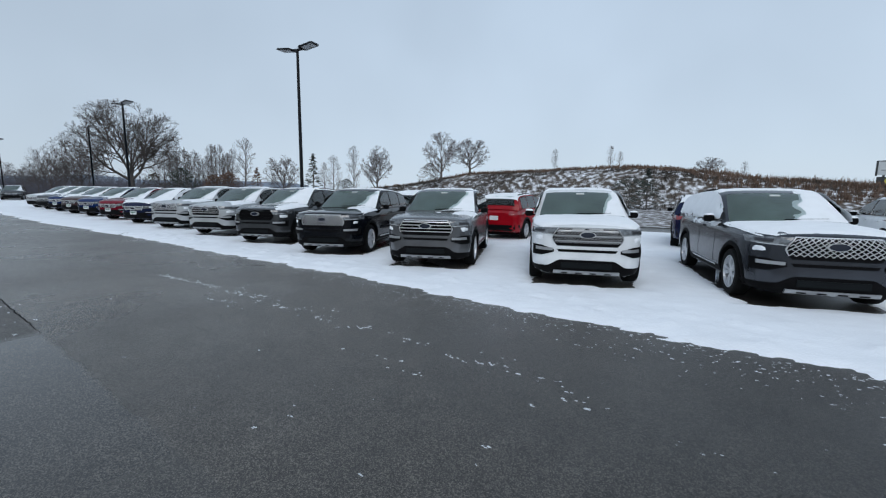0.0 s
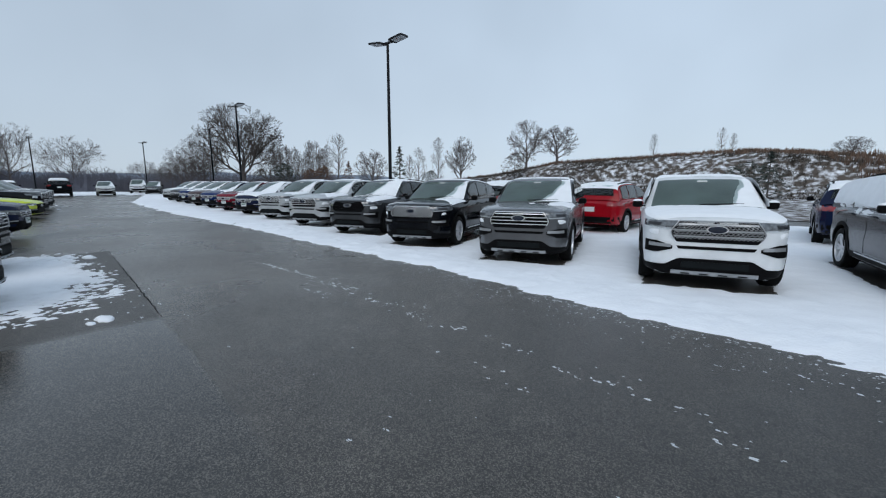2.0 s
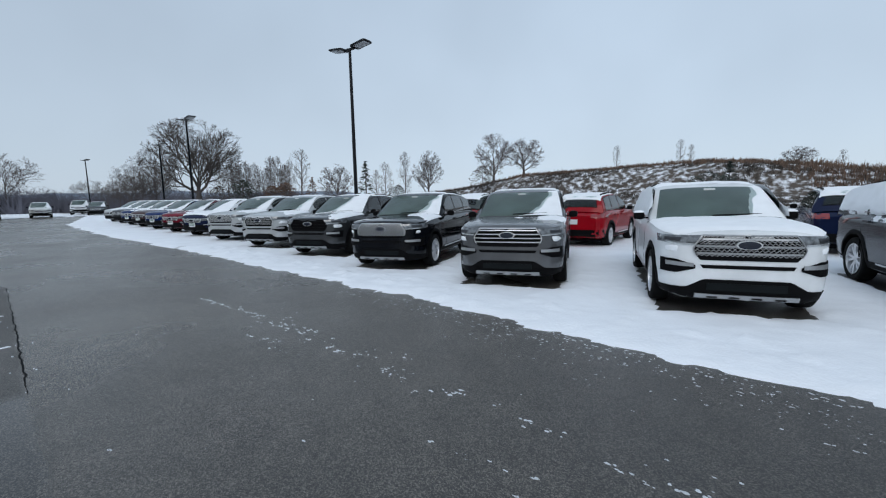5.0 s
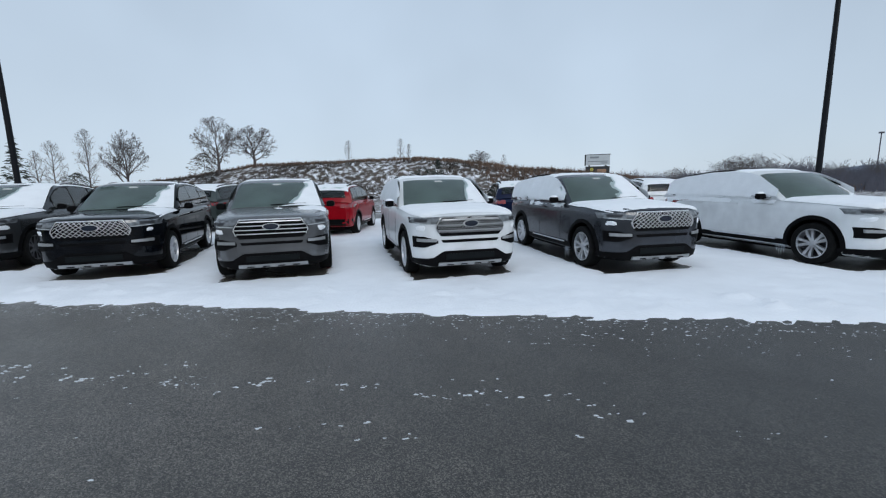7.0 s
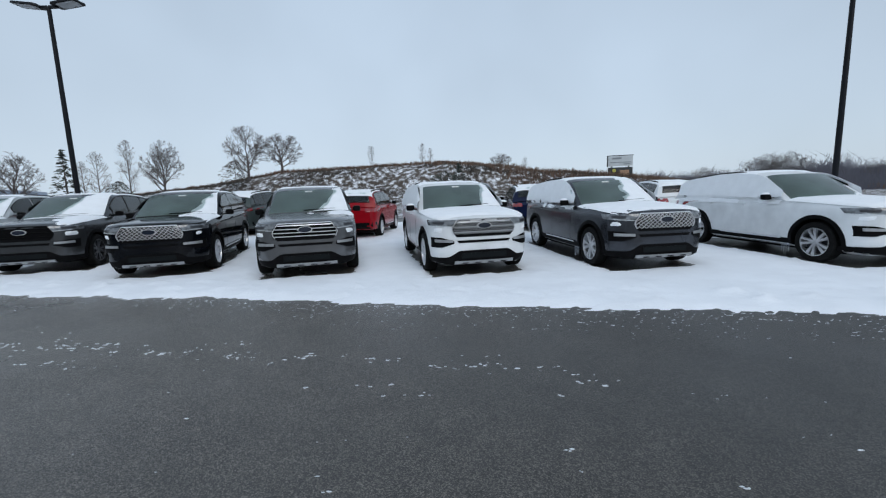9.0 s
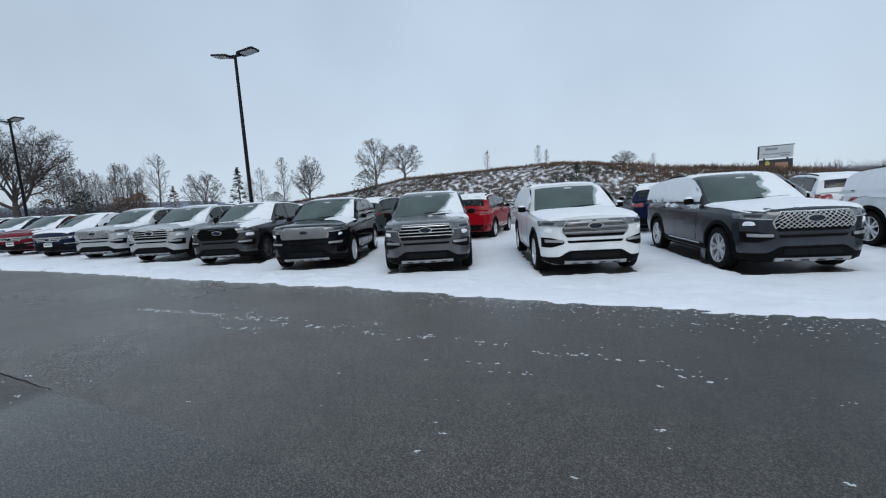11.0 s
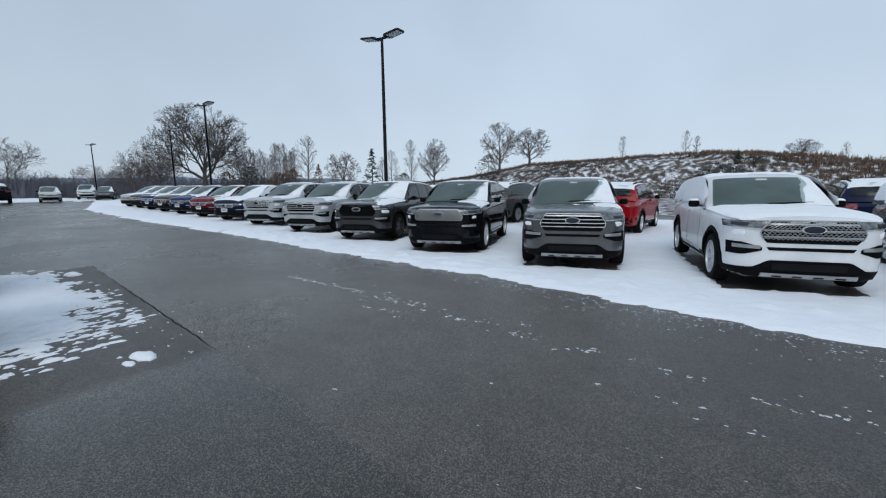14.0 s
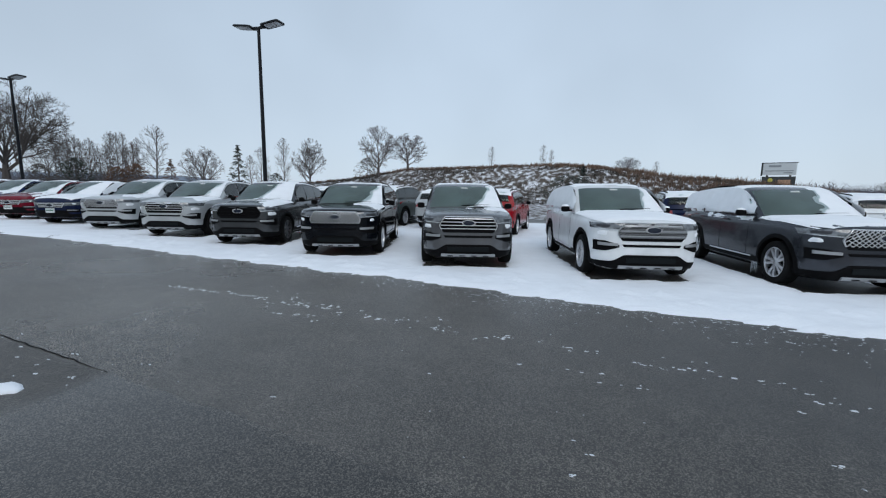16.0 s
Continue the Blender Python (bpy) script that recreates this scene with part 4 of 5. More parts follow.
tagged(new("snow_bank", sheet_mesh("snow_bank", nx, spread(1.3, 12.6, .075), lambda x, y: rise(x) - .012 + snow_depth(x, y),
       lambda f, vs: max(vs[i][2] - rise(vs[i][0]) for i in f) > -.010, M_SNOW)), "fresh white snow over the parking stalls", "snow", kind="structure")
fx = spread(-95, -16, .5)
tagged(new("snow_bank", sheet_mesh("snow_bank", fx, spread(4.0, 16, .22), lambda x, y: rise(x) - .012 + (.05 if y > edge(x) + .25 * fbm(x, y * 2) else -.02),
       lambda f, vs: max(vs[i][2] - rise(vs[i][0]) for i in f) > -.010, M_SNOW)), "fresh white snow over the far stalls", "snow", kind="structure")
tagged(new("snow_bank", sheet_mesh("snow_bank", spread(-16, 11, 1.0), spread(12.6, 18.3, .4), lambda x, y: rise(x) + .035 + .01 * fbm(x, y), None, M_SNOW)), "white snow over the second row of stalls", "snow", kind="structure")
tagged(new("snow_bank", sheet_mesh("snow_bank", spread(11, 70, 1.0), spread(1.0, 18.3, .4), lambda x, y: rise(x) - .012 + (.05 if y > edge(x) + .25 * fbm(x, y * 2) else -.02),
       lambda f, vs: max(vs[i][2] for i in f) > -.010, M_SNOW)), "fresh white snow over the farther stalls", "snow", kind="structure")


tagged(new("snow_bank", sheet_mesh("snow_bank", spread(-100, -61, .6), spread(3.0, 15.0, .3), lambda x, y: rise(x) - .012 + (.04 if fbm(x * .4, y * .4, 3) + (-x - 64) * .05 > 0 else -.02),
       lambda f, vs: max(vs[i][2] - rise(vs[i][0]) for i in f) > -.010, M_SNOW)), "thin snow at the far end of the drive", "snow", kind="structure")


# hill behind the lot
def hill(x, y):
    ridge = lerp([(-90, .6), (-60, 1.1), (-46, 2.0), (-38, 3.0), (-26, 4.6), (-14, 5.0), (-4, 5.35), (0, 5.0), (4, 4.3), (9, 3.6), (16, 3.0), (24, 2.1), (32, .7), (40, .15), (90, .1)], x)[0]
    f = lerp([(30, 0), (40, .03), (46, .08), (49, .33), (52, .80), (54, .96), (56, 1), (70, 1), (110, .8), (200, .2)], y)[0]
    return rise(x) + .02 + ridge * f + (.28 * fbm(x * .25, y * .3) + .10 * fbm(x, y)) * min(1, f * 3)


tagged(new("hill", sheet_mesh("hill", spread(-130, 120, 1.0), spread(21.5, 64, .8) + [80, 110, 160, 200], hill, None, M_GROUND)), "snow-dusted earth bank behind the lot", "hill", kind="structure")

# darker patch of asphalt with a worn edge
pr = random.Random(4)
outline = [(-11.7, -.27)]
for i in range(1, 60):
    f = i / 60
    outline.append((-11.7 + 6.8 * f, -.27 - .66 * f + pr.uniform(-.012, .012)))
outline.append((-4.9, -.93))
cs, wn_ = Shape(), .010
for i in range(len(outline) - 1):
    a, b = outline[i], outline[i + 1]
    wd, wn_ = wn_, max(.003, min(.018, wn_ + pr.gauss(0, .004)))
    cs.add([(a[0], a[1] + .0, rise(a[0]) - .007), (b[0], b[1], rise(b[0]) - .007), (b[0], b[1] + wn_, rise(b[0]) - .010), (a[0], a[1] + wd, rise(a[0]) - .010)], [(0, 1, 2, 3)])
tagged(new("seam", cs.mesh("seam", M_BLACK, smooth=0)), "cracked dark seam in the asphalt", "pavement", kind="structure")


def patch_depth(x, y):
    u, v = (x + 9.0) / 2.65, (y + 2.35 + .05 * (x + 9.0)) / 1.25
    d = 1 - (abs(u) ** 3 + abs(v) ** 3) ** (1 / 3)
    q = d + .2 * fbm(x * 1.1, y * 2.5, 6) + .5 * fbm(x * 22, y * 3.6 - x * .6, 8) + .2 * fbm(x * 40, y * 8, 3) - .02
    return min(.03, q * .12) if q > 0 else -.02


tagged(new("snow_patch", sheet_mesh("snow_patch", spread(-12, -4.6, .022), spread(-4.2, -.6, .04), lambda x, y: rise(x) - .008 + patch_depth(x, y),
       lambda f, vs: max(vs[i][2] - rise(vs[i][0]) for i in f) > -.006, M_SNOW)), "thin streaky snow left on the asphalt", "snow", kind="structure")


def lump(name, label, x, y, s):
    sh, n = Shape(), 16
    vs = [(0, 0, .5)]
    for k in range(1, 6):
        for i in range(n):
            a = 2 * math.pi * i / n
            r = math.sin(k / 5 * math.pi / 2) * (1 + .35 * fbm(math.cos(a) * 1.3 + x, math.sin(a) * 1.3, k * .2))
            vs.append((r * math.cos(a), r * .55 * math.sin(a), .5 * math.cos(k / 5 * math.pi / 2) + .05 * fbm(a, k)))
    fs = [(0, 1 + i, 1 + (i + 1) % n) for i in range(n)] + [(1 + k * n + i, 1 + (k + 1) * n + i, 1 + (k + 1) * n + (i + 1) % n, 1 + k * n + (i + 1) % n) for k in range(4) for i in range(n)]
    sh.add([(a * s, b * s, c * s * .55) for a, b, c in vs], fs)
    ob = tagged(new(name, sh.mesh(name, M_SNOW, smooth=60)), label, "snow")
    ob.matrix_basis = pose(x, y, rise(x) - .014, 0, 0, random.uniform(-20, 20))


lump("snow_lump", "rounded lump of snow on the asphalt", -5.3, -1.42, .16)
lump("snow_lump", "small lump of snow beside a larger one", -5.22, -1.56, .08)
lump("snow_lump", "small far lump of snow on the drive", -37.7, 1.41, .16)
lump("snow_lump", "small far lump of snow on the drive", -32.2, 0.95, .17)
lump("snow_lump", "flat lump of snow at the patch's edge", -10.9, -.75, .22)
lump("snow_lump", "low lump of snow on the patch", -11.1, -1.02, .16)

# crumbs of snow on the drive
cr = random.Random(11)
crumbs = Shape()


def crumb(x, y, s):
    for _ in range(cr.choice((1, 1, 2, 3))):
        ox, oy = x + cr.gauss(0, s * 1.2), y + cr.gauss(0, s * .6)
        n, h, a0 = 6, s * cr.uniform(.25, .6), cr.uniform(0, 3)
        st = cr.uniform(1.0, 2.2)
        ring = [(s * cr.uniform(.6, 1.2) * math.cos(a0 + 2 * math.pi * i / n) * st, s * cr.uniform(.6, 1.2) * math.sin(a0 + 2 * math.pi * i / n) * .7) for i in range(n)]
        z = rise(ox) - .013
        vs = [(ox + a, oy + b, z) for a, b in ring] + [(ox + a * .55, oy + b * .55, z + h * cr.uniform(.7, 1.2)) for a, b in ring]
        crumbs.add(vs, [(i, (i + 1) % n, n + (i + 1) % n, n + i) for i in range(n)] + [tuple(range(n, 2 * n))])


for _ in range(1500):
    x = cr.uniform(-14, 9)
    crumb(x, edge(x) - abs(cr.gauss(0, .30)) - .02, cr.uniform(.004, .011))
for _ in range(220):
    x = cr.uniform(-3, 9)
    crumb(x, edge(x) - cr.uniform(.2, 1.0), cr.uniform(.004, .009))
centres = [cr.uniform(-7.5, 1.2) for _ in range(42)]
for c in centres:
    y0 = lerp([(-9, 1.6), (-4.7, 1.44), (-2.4, 1.17), (-1.2, 1.05), (0, .95), (1.3, .72), (7, .4)], c)[0] + cr.choice((0, 0, 0, 0, 0, 0, .3, -.45)) + cr.gauss(0, .05)
    for _ in range(cr.randint(2, 9)):
        crumb(c + cr.gauss(0, .17), y0 + cr.gauss(0, .035), cr.uniform(.005, .016))
for _ in range(11):
    c, y0 = cr.uniform(-2, 5), .58 + cr.gauss(0, .13)
    for _ in range(cr.randint(2, 6)):
        crumb(c + cr.gauss(0, .12), y0 + cr.gauss(0, .03), cr.uniform(.004, .013))
for _ in range(110):
    crumb(cr.uniform(-9, 6), cr.uniform(-1.0, 2.6), cr.uniform(.004, .012))
for _ in range(40):
    crumb(cr.uniform(-8, -4.9), cr.uniform(-1.3, -.7), cr.uniform(.005, .016))
tagged(new("snow_crumbs", crumbs.mesh("snow_crumbs", M_SLUSH, smooth=0)), "crumbs of snow scattered over the asphalt", "snow", kind="stuff")

# ---- vehicles of the lot ----
WORDS = {"layer": "silver mesh grille", "lattice": "silver lattice grille", "bars": "bright barred grille", "dark": "blacked-out grille", "small": "barred grille"}
for i, (kind, x, y, hd, col, style, hood, screen, side, plate) in enumerate(FRONT):
    what = "large sport utility vehicle" if kind is SUV else "compact crossover"
    vehicle(kind, "parked_suv" if kind is SUV else "parked_crossover", f"{col} {what} with {WORDS[style]}, parked in snow", x, y, rise(x - 1) + .0, hd, col, style, hood, screen, side, seed=i * 1.7 + 1,
            plate=plate, group="cars in the front row", rim=("dark" if style == "dark" else None), icicles=i < 2, detail=0 < i < 8)
for i, (kind, x, y, hd, col, hood, screen) in enumerate(BACK):
    vehicle(kind, "parked_suv" if kind is SUV else "parked_crossover", f"{col} crossover seen from its tail, parked in snow", x, y, rise(x) + .02, hd, col, "small", hood, screen, 0, seed=40 + i, group="cars in the second row")
# across the drive, noses to it
LEFT = [(SUV, -7.0, -2.27, 196, "black", "dark"), (SUV, -10.1, -2.05, 196, "grey", "bars"), (COMPACT, -12.9, -2.05, 196, "green", "small"), (COMPACT, -16.0, -1.35, 196, "navy", "small"),
        (COUPE, -24.6, -.35, 196, "lime", "dark"), (SUV, -28.0, .1, 196, "black", "bars"), (SUV, -31.5, .6, 196, "charcoal", "bars"), (SUV, -35.0, 1.0, 196, "black", "bars")]
for i, (kind, x, y, hd, col, style) in enumerate(LEFT):
    what = {"suv": "sport utility vehicle", "compact": "compact crossover", "coupe": "low sports coupe"}[kind.name]
    vehicle(kind, "parked_" + {"suv": "suv", "compact": "crossover", "coupe": "coupe"}[kind.name], f"{col} {what} parked on wet asphalt", x, y, rise(x), 360 - hd + 0, col, style, .28, .25, 0, seed=60 + i, plate=kind is COMPACT, group="cars across the drive")
FAR = [(PICKUP, -63.0, 4.3, -96, "black"), (COMPACT, -60.5, 8.0, 81, "cream"), (COMPACT, -76, 15.5, 78, "silver"), (PICKUP, -70, 13.2, 76, "white"), (COMPACT, -63, 13.2, 70, "charcoal"), (COMPACT, -66, .4, -95, "charcoal")]
for i, (kind, x, y, hd, col) in enumerate(FAR):
    vehicle(kind, "parked_pickup" if kind is PICKUP else "parked_car", f"{col} vehicle parked at the lot's far end", x, y, rise(x), hd, col, "small", .35, .5, 0, seed=80 + i, group="cars at the far end")


# ---- lamp posts ----
def lamp_post(x, y, height, turn):
    base = tagged(new("lamp_post"), "tall black steel parking lot lamp with two flat heads", "street lamp", "parking lot lamps")
    part("pole", Shape().lathe([(.085, 0), (.075, height * .5), (.058, height), (.001, height + .01)], 12).mesh("pole", M_POLE), base)
    part("footing", Shape().lathe([(.26, -.02), (.26, .55), (.23, .6), (.001, .6)], 16).mesh("footing", mat("concrete", (.34, .33, .32), .9, vary=.15, scale=4, bump=.3)), base, label="round grey concrete footing")
    for s in (-1, 1):
        tilt = Matrix.Rotation(radians(-7 * s), 3, "Y")
        arm = Shape().box((s * .16, 0, height - .02), (.28, .09, .08))
        part("arm", arm.mesh("arm", M_POLE), base)
        hd = Shape()
        hd.box((s * .64, 0, height + .055), (.84, .52, .05), tilt, .96)
        part("lamp_head", hd.mesh("lamp_head", M_POLE), base)
        part("lens", Shape().box((s * .68, 0, height + .024), (.62, .38, .012), tilt).mesh("lens", M_LED), base, label="pale flat lamp panel")
    base.matrix_basis = pose(x, y, rise(x), 0, 0, turn)


for x, y, hgt, tn in ((-13.65, 10.6, 7.78, 3), (-31.9, 11.5, 7.25, 0), (10.85, 10.9, 7.78, 3), (-48.8, 15.6, 7.3, 8), (-72, 14.8, 7.2, 5), (-75.5, 3.3, 7.2, 5)):
    lamp_post(x, y, hgt, tn)


# ---- trees ----
def bare_tree(seed, height, radius, low, leader, trunk, kids, reach=.5, twig=.011):
    """A leafless tree, 1 m high when done: limbs fan out from the trunk and stay within a domed crown."""
    r, sh = random.Random(seed), Shape()
    zc, rz = height * (1 + low) / 2, height * (1 - low) / 2
    depth = len(kids)

    def room(p, d):
        """How far a limb may run before it leaves the crown."""
        k = Vector((1 / radius, 1 / radius, 1 / rz))
        q = Vector(((p.x) * k.x, p.y * k.y, (p.z - zc) * k.z))
        e = Vector((d.x * k.x, d.y * k.y, d.z * k.z))
        aa, bb, cc = e.dot(e), q.dot(e), q.dot(q) - 1
        disc = bb * bb - aa * cc
        return max((-bb + math.sqrt(disc)) / aa, 0) if disc > 0 else 0

    def limb(p, d, length, rad, lv):
        steps = 6 if lv == 0 else 5 if lv == 1 else 3 if lv < depth else 2
        n = 7 if lv == 0 else 5 if lv == 1 else 3
        pts, rads = [p], [rad]
        for i in range(steps):
            wob = .04 if lv == 0 else .13
            d = (d + Vector((r.gauss(0, wob), r.gauss(0, wob), r.gauss(0, wob) + (.07 if lv else .3)))).normalized()
            p = p + d * (length / steps)
            pts.append(p)
            rads.append(max(rad * (1 - .75 * (i + 1) / steps), twig * .7))
        vs = []
        for k, (q, rr) in enumerate(zip(pts, rads)):
            t = (pts[min(k + 1, steps)] - pts[max(k - 1, 0)]).normalized()
            a = t.orthogonal().normalized()
            b = t.cross(a)
            flare = 1.5 if lv == 0 and k == 0 else 1
            vs += [q + (a * math.cos(2 * math.pi * i / n) + b * math.sin(2 * math.pi * i / n)) * rr * flare for i in range(n)]
        sh.add(vs, [(k * n + i, k * n + (i + 1) % n, (k + 1) * n + (i + 1) % n, (k + 1) * n + i) for k in range(steps) for i in range(n)])
        if lv >= depth:
            return
        turn = r.uniform(0, 6.28)
        for c in range(kids[lv]):
            f0 = (low + .03) / leader if lv == 0 else .18
            f = min(.99, f0 + (1 - f0) * (c + r.random() * .8) / kids[lv])
            k = min(int(f * steps), steps - 1)
            q = pts[k].lerp(pts[k + 1], f * steps - k)
            tang = (pts[k + 1] - pts[k]).normalized()
            turn += 2.4 + r.gauss(0, .3)
            a = tang.orthogonal().normalized()
            side = a * math.cos(turn) + tang.cross(a) * math.sin(turn)
            open_ = r.uniform(.55, 1.25) if lv else lerp([(0, 1.5), (1, .45)], (f - f0) / (1 - f0))[0] * r.uniform(.85, 1.15)
            nd = (tang + side * open_).normalized()
            full = room(q, nd)
            ln = full * r.uniform(.82, 1.0) if lv == 0 else min(full * r.uniform(.85, 1.05), length * reach * r.uniform(.7, 1.25) * (1.15 - .45 * f))
            if ln > height * .012:
                limb(q, nd, ln, max(rads[k] * (.61 if lv else .55), twig), lv + 1)
    limb(Vector((0, 0, -.2)), Vector((0, 0, 1)), height * leader, trunk, 0)
    sh.v = [(a / height, b / height, c / height) for a, b, c in sh.v]
    return sh


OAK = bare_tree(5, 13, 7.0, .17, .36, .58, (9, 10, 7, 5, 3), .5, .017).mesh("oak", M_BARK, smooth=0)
ROUND = [bare_tree(20 + i, 8, 3.1, .14, .62, .22, (13, 8, 5, 4), .5, .018).mesh("round_tree", M_BARKHAZE, smooth=0) for i in range(3)]
FAR_TREES = [bare_tree(60 + i, 8, 3.3, .2, .55, .13, (12, 8, 5, 4), .5, .012).mesh("far_tree", M_BARKHAZE, smooth=0) for i in range(3)]
SLIM = [bare_tree(40 + i, 8, 1.7, .16, .96, .11, (20, 6, 4), .55, .014).mesh("slim_tree", M_BARKHAZE, smooth=0) for i in range(3)]


def at(az, dist):
    """A place seen from near the start of the walk, by heading to the left of +y and distance."""
    return 1.2 - dist * math.sin(radians(az)), -2.3 + dist * math.cos(radians(az))


def tree(me, az, dist, el_top, name, label, wide=1.0, base_z=None):
    x, y = at(az, dist)
    z = (hill(x, y) if y > 21 else rise(x)) - .1 if base_z is None else base_z
    hgt = 1.5 + dist * math.tan(radians(el_top)) - z
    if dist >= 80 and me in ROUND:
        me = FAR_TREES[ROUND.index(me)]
    ob = tagged(new(name, me), label, "tree", "bare trees")
    ob.matrix_basis = pose(x, y, z, 0, 0, az * 37 % 360) @ Matrix.Diagonal((hgt * wide, hgt * wide, hgt, 1))


tree(OAK, 67, 72, 9.8, "oak_tree", "big spreading leafless oak with a thick trunk", 1.0)
for az, el, me, wd in ((55.7, 6.9, SLIM[0], 1.0), (51.2, 4.95, ROUND[0], 1.1), (44.8, 5.2, SLIM[1], .9), (42.2, 6.5, SLIM[2], .8), (39.1, 6.7, ROUND[1], .8), (46.0, 4.2, SLIM[2], .8)):
    tree(me, az, 66, el, "bare_tree", "slender leafless tree beyond the lot", wd)
for az, el, me, wd, ds in ((30.3, 8.6, ROUND[2], 1.05, 64), (26.3, 7.9, ROUND[0], 1.4, 64), (15.0, 6.3, SLIM[0], .9, 62), (8.1, 6.5, SLIM[1], .9, 62), (7.0, 5.8, SLIM[2], 1.0, 62), (-2.7, 4.8, ROUND[1], 1.7, 70), (-6.0, 4.2, SLIM[0], .9, 70)):
    tree(me, az, ds, el, "bare_tree", "leafless tree standing on the bank's ridge", wd)
for az, el, me, wd, ds in ((83.0, 5.3, ROUND[1], 1.25, 105), (87.4, 6.2, ROUND[2], 1.1, 100), (89.5, 5.6, ROUND[0], 1.0, 100), (71.2, 6.2, ROUND[0], 1.0, 85), (73.6, 4.6, ROUND[2], 1.1, 85), (64.0, 5.6, ROUND[1], .9, 85), (77.0, 3.0, ROUND[1], 1.2, 130), (92.5, 5.2, ROUND[1], 1.1, 100), (95, 6, ROUND[2], 1.1, 100)):
    tree(me, az, ds, el, "bare_tree", "leafless roundish tree at the lot's far edge", wd)
tr = random.Random(5)
for i in range(26):
    tree(tr.choice(SLIM), 57.0 + 6.5 * i / 26 + tr.uniform(-.2, .2), tr.uniform(70, 84), tr.uniform(4.0, 6.0), "bare_tree", "thin leafless tree in the grove", tr.uniform(.45, .7))
for i in range(6):
    tree(tr.choice(ROUND), 70.5 + 6 * i / 6, tr.uniform(80, 95), 4.4 - .35 * i, "bare_tree", "leafless tree in the wood behind the lot", tr.uniform(.8, 1.1))


def leafy(name, label, az, dist, el_top, m, seed, cone=True, wide=.32, base_z=None):
    """A conifer or a bush that kept its leaves: whorls of sprays round a stem."""
    x, y = at(az, dist)
    z = (hill(x, y) if y > 21 else rise(x)) - .1 if base_z is None else base_z
    hgt = 1.5 + dist * math.tan(radians(el_top)) - z
    r, sh = random.Random(seed), Shape()
    for i in range(300 if cone else 800):
        f = r.random() ** (.8 if cone else .6)
        rad = (wide * (1 - f) * r.uniform(.25, 1.0) if cone else wide * math.sqrt(max(0, 1 - (2 * f - 1) ** 2)) * r.uniform(.2, 1.1)) * hgt
        a = r.uniform(0, 6.28)
        lvl = min(1, round(f * 14) / 14 + r.gauss(0, .022)) if cone else f
        c = Vector((rad * math.cos(a), rad * math.sin(a), hgt * (.10 + .9 * lvl) - .22 * rad))
        s = hgt * r.uniform(.012, .035)
        d = Vector((math.cos(a), math.sin(a), r.uniform(-.5, .3))) * s * 1.6
        e = Vector((-math.sin(a), math.cos(a), r.uniform(-.4, .4))) * s * .7
        sh.add([c - d, c + e, c + d, c - e, c + Vector((0, 0, s * .5))], [(0, 1, 4), (1, 2, 4), (2, 3, 4), (3, 0, 4)])
    ob = tagged(new(name), label, "tree")
    part("foliage", sh.mesh("foliage", m, smooth=0), ob)
    part("trunk", Shape().lathe([(.016 * hgt, -.2), (.012 * hgt, hgt * .5), (.002 * hgt, hgt)], 7).mesh("trunk", M_BARK), ob)
    ob.matrix_basis = pose(x, y, z)


leafy("conifer", "narrow dark conifer dusted with snow", 47.4, 64, 5.2, M_NEEDLE, 1, True, .33)
for i, (az, el, m, cone) in enumerate(((54.2, 3.2, M_RUST, True), (62.3, 2.9, M_NEEDLE, False), (59.0, 2.2, M_RUST, False), (43.2, 2.1, M_NEEDLE, False), (64.9, 2.2, M_BRUSH, False), (57.4, 2.6, M_RUST, False))):
    leafy("shrub", "dark shrub that kept its dead leaves", az, 66, el, m, 10 + i, cone, .45)
leafy("shrub", "rusty leafless shrub on the ridge", 31.8, 62, 4.4, M_BRUSH, 30, False, .5)
leafy("shrub", "dark evergreen shrub on the bank", 3.6, 46, 3.6, M_NEEDLE, 31, True, .5)
leafy("shrub", "dark evergreen shrub low on the bank", 5.6, 45, 2.6, M_NEEDLE, 32, False, .9)

# brush and dead grass over the bank
br = random.Random(8)
brush, grass = Shape(), Shape()


def tuft(sh, x, y, z, h, n, lean_=.5, w=.02):
    for _ in range(n):
        a, l = br.uniform(0, 6.28), br.uniform(.1, lean_)
        tip = Vector((math.cos(a) * l, math.sin(a) * l, 1)).normalized() * h * br.uniform(.5, 1.1)
        e = Vector((-math.sin(a), math.cos(a), 0)) * w
        p = Vector((x + br.gauss(0, .12), y + br.gauss(0, .12), z - .03))
        sh.add([p - e, p + e, p + tip], [(0, 1, 2)])


for _ in range(24000):
    x, y = br.uniform(-60, 26), br.uniform(44, 56)
    dens = fbm(x * .16, y * .3, 4) + .5 * fbm(x * .7, y * .9, 6)
    if dens > br.uniform(-.35, .5):
        tuft(brush, x, y, hill(x, y), br.uniform(.15, .55), 5, 1.6, .035)
for _ in range(9000):
    x = br.uniform(-60, 80)
    right = max(0, min(1, (x - 1) / 4))
    y = br.uniform(54 - 5 * right, 60)
    if right > .2 or br.random() < .85:
        tuft(grass, x, y, hill(x, y), br.uniform(.3, .65) + .4 * right * br.random(), 6, .5, .05)
tagged(new("brush", brush.mesh("brush", M_BRUSH, smooth=0)), "dark brushwood over the snowy bank", "brush", kind="stuff")
tagged(new("dead_grass", grass.mesh("dead_grass", M_GRASS, smooth=0)), "tall brown dead grass along the ridge", "grass", kind="stuff")

# far woods all round
wd = random.Random(9)
woods = Shape()


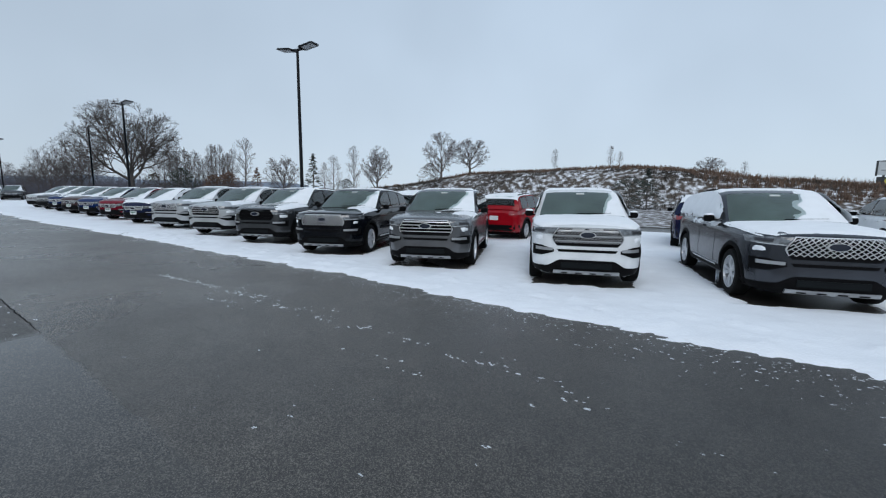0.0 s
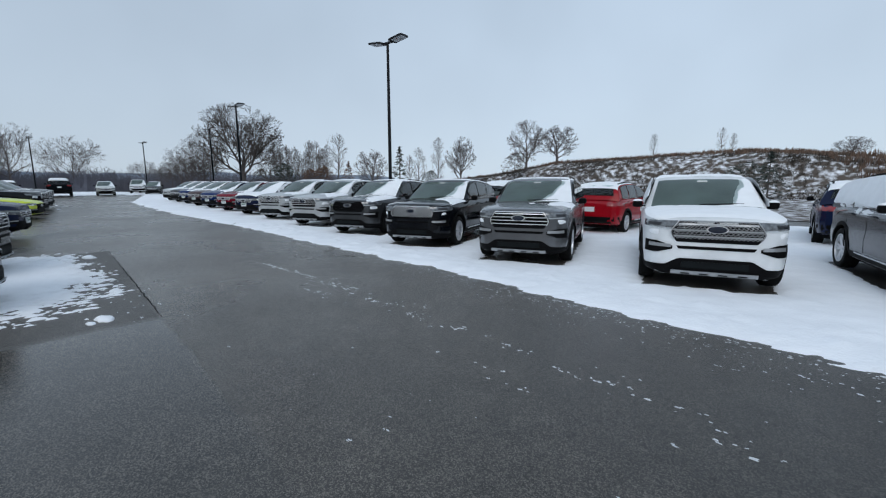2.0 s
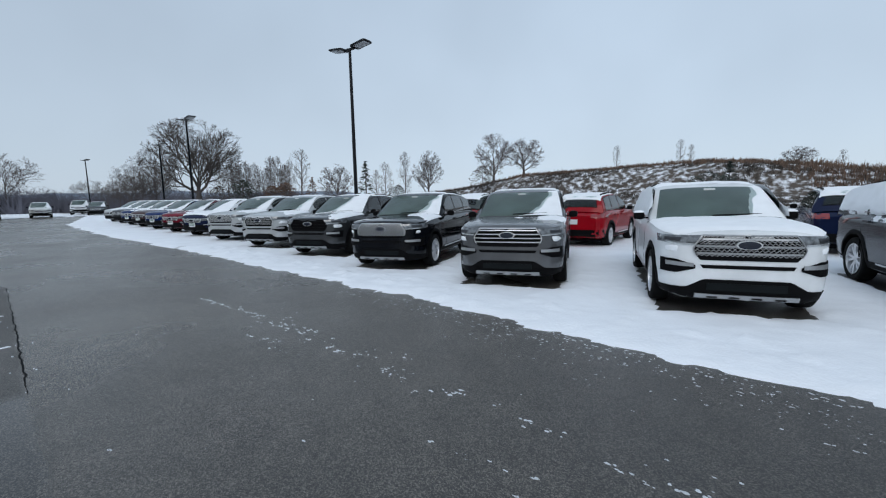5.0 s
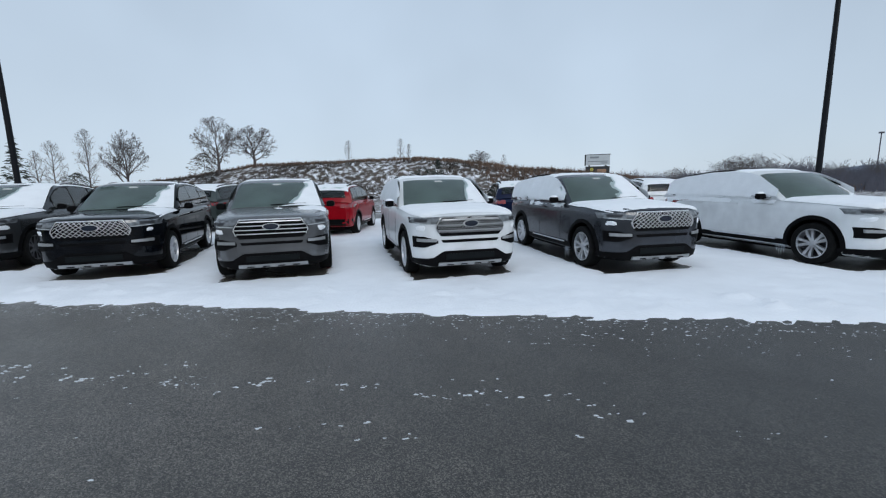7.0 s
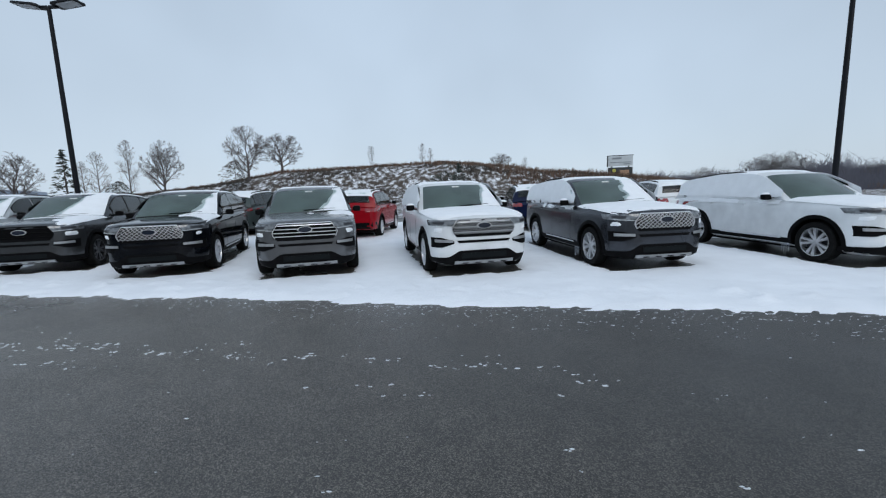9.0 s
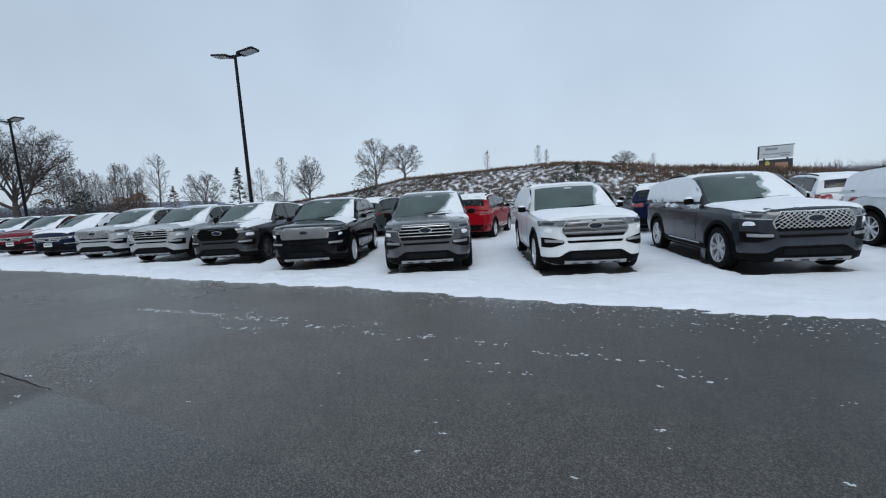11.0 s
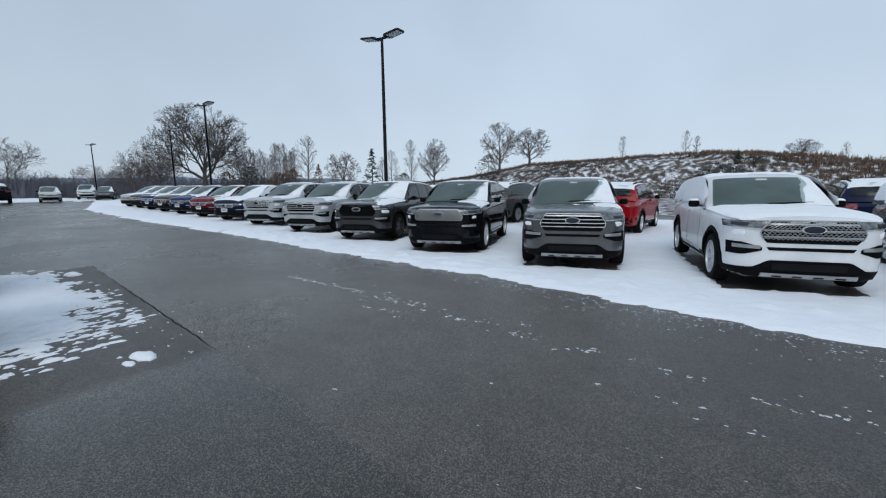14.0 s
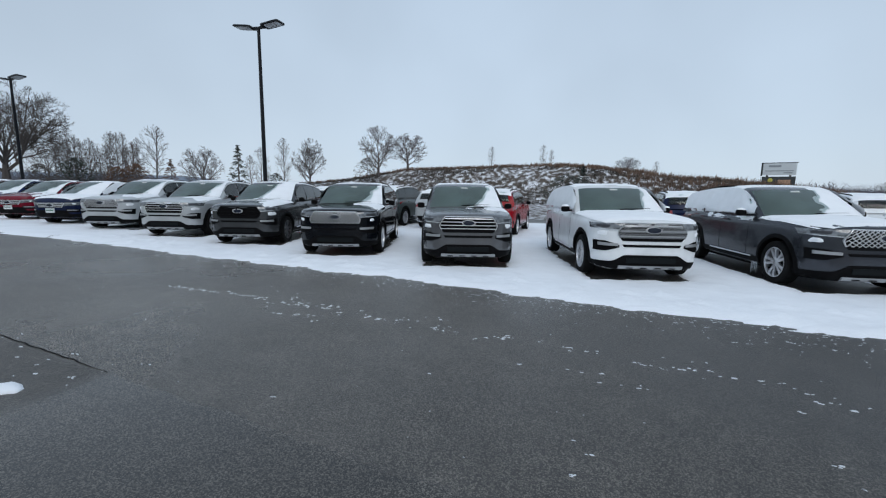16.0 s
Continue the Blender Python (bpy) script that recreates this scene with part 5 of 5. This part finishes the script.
def wood_line(a0, a1, dist, hgt, n):
    for _ in range(n):
        az, ds = wd.uniform(a0, a1), dist * wd.uniform(.9, 1.25)
        x, y = at(az, ds)
        h = hgt * (1 + .5 * fbm(az * .25, 3)) * wd.uniform(.5, 1.05)
        z = rise(x) if y < 21 else 0
        ax = Vector((math.cos(radians(az)), math.sin(radians(az)), 0))
        for _ in range(7):
            p = Vector((x, y, z - .3)) + ax * wd.gauss(0, .4)
            tip = p + ax * wd.gauss(0, h * .28) + Vector((0, 0, h * wd.uniform(.55, 1.1)))
            m = p.lerp(tip, .5) + ax * wd.gauss(0, .15)
            w = h * .008 + .03
            woods.add([p - ax * w * 1.6, p + ax * w * 1.6, m + ax * w, m - ax * w, tip], [(0, 1, 2, 3), (3, 2, 4)])
            for _ in range(3):
                q = m.lerp(tip, wd.random())
                t2 = q + ax * wd.gauss(0, h * .16) + Vector((0, 0, h * wd.uniform(.08, .25)))
                woods.add([q - ax * w * .7, q + ax * w * .7, t2], [(0, 1, 2)])


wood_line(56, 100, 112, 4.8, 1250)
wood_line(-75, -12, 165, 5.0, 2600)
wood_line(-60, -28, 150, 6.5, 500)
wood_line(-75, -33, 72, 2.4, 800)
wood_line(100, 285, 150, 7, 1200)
tagged(new("far_woods", woods.mesh("far_woods", M_HAZE_TINT, smooth=0)), "leafless woods along the horizon, tinted to look hazy", "woods", kind="stuff")
# The ridge's pale blue is distance haze painted into its material.
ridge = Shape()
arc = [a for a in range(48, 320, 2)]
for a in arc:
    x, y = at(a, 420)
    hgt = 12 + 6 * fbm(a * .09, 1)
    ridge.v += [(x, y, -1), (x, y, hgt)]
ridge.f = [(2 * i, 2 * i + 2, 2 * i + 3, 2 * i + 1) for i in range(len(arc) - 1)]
tagged(new("backdrop", ridge.mesh("backdrop", mat("haze_tint_ridge", (.29, .35, .44), .95, vary=.12, scale=.05), smooth=0)), "low wooded ridge tinted pale blue to look hazy", "hill", kind="structure")
for i, (az, el) in enumerate(((-34.3, 3.1), (-33.2, 2.9), (-35.5, 2.6), (-27.5, 1.8), (-45, 2.0), (-41.8, 1.6))):
    tree(ROUND[i % 3], az, 140, el, "bare_tree", "leafless tree in the far hedgerow", 1.5, 0)

# ---- far sign and tower ----
sx, sy = at(-17.8, 62)
sign = tagged(new("billboard"), "two-panel roadside sign on dark posts", "sign")
part("post", Shape().box((-1.2, 0, 1.6), (.22, .22, 5.2)).box((1.2, 0, 1.6), (.22, .22, 5.2)).mesh("post", M_SIGNDARK), sign)
part("upper_panel", Shape().box((0, -.15, 4.35), (3.5, .3, 1.45)).mesh("upper_panel", M_SIGN), sign, label="white panel with grey bars")
part("upper_bars", Shape().box((-.5, -.31, 4.72), (1.3, .03, .26)).box((0, -.31, 4.15), (2.9, .03, .10)).box((.9, -.31, 3.9), (.9, .03, .12)).mesh("upper_bars", M_SIGNGREY), sign)
part("frame", Shape().box((-1.82, -.12, 4.35), (.16, .4, 1.6)).box((0, -.12, 5.12), (3.7, .4, .08)).mesh("frame", M_SIGNDARK), sign)
part("lower_panel", Shape().box((0, -.15, 2.75), (3.5, .3, 1.4)).mesh("lower_panel", M_SIGNDARK), sign)
part("yellow_disc", Shape().lathe([(.001, 0), (.27, 0), (.27, .03)], 18, "y", (-.85, -.34, 3.0)).mesh("yellow_disc", M_YELLOW), sign)
part("tan_shapes", Shape().box((.6, -.31, 2.8), (1.3, .03, .5)).box((.9, -.31, 2.45), (.9, .03, .3)).mesh("tan_shapes", M_TAN), sign)
sign.matrix_basis = pose(sx, sy, hill(sx, sy) - 1.95, 0, 0, -14) @ Matrix.Diagonal((.9, 1, .96, 1))
tx, ty = at(-44.6, 190)
tower = tagged(new("lattice_tower"), "thin mast with a small head, tinted pale to look hazy", "tower")
part("mast", Shape().lathe([(.2, 0), (.13, 16), (.001, 16.05)], 8).mesh("mast", M_HAZE_TINT), tower)
part("head", Shape().box((0, 0, 15.8), (1.3, .8, .5)).mesh("head", M_HAZE_TINT), tower)
tower.matrix_basis = pose(tx, ty, -.2)
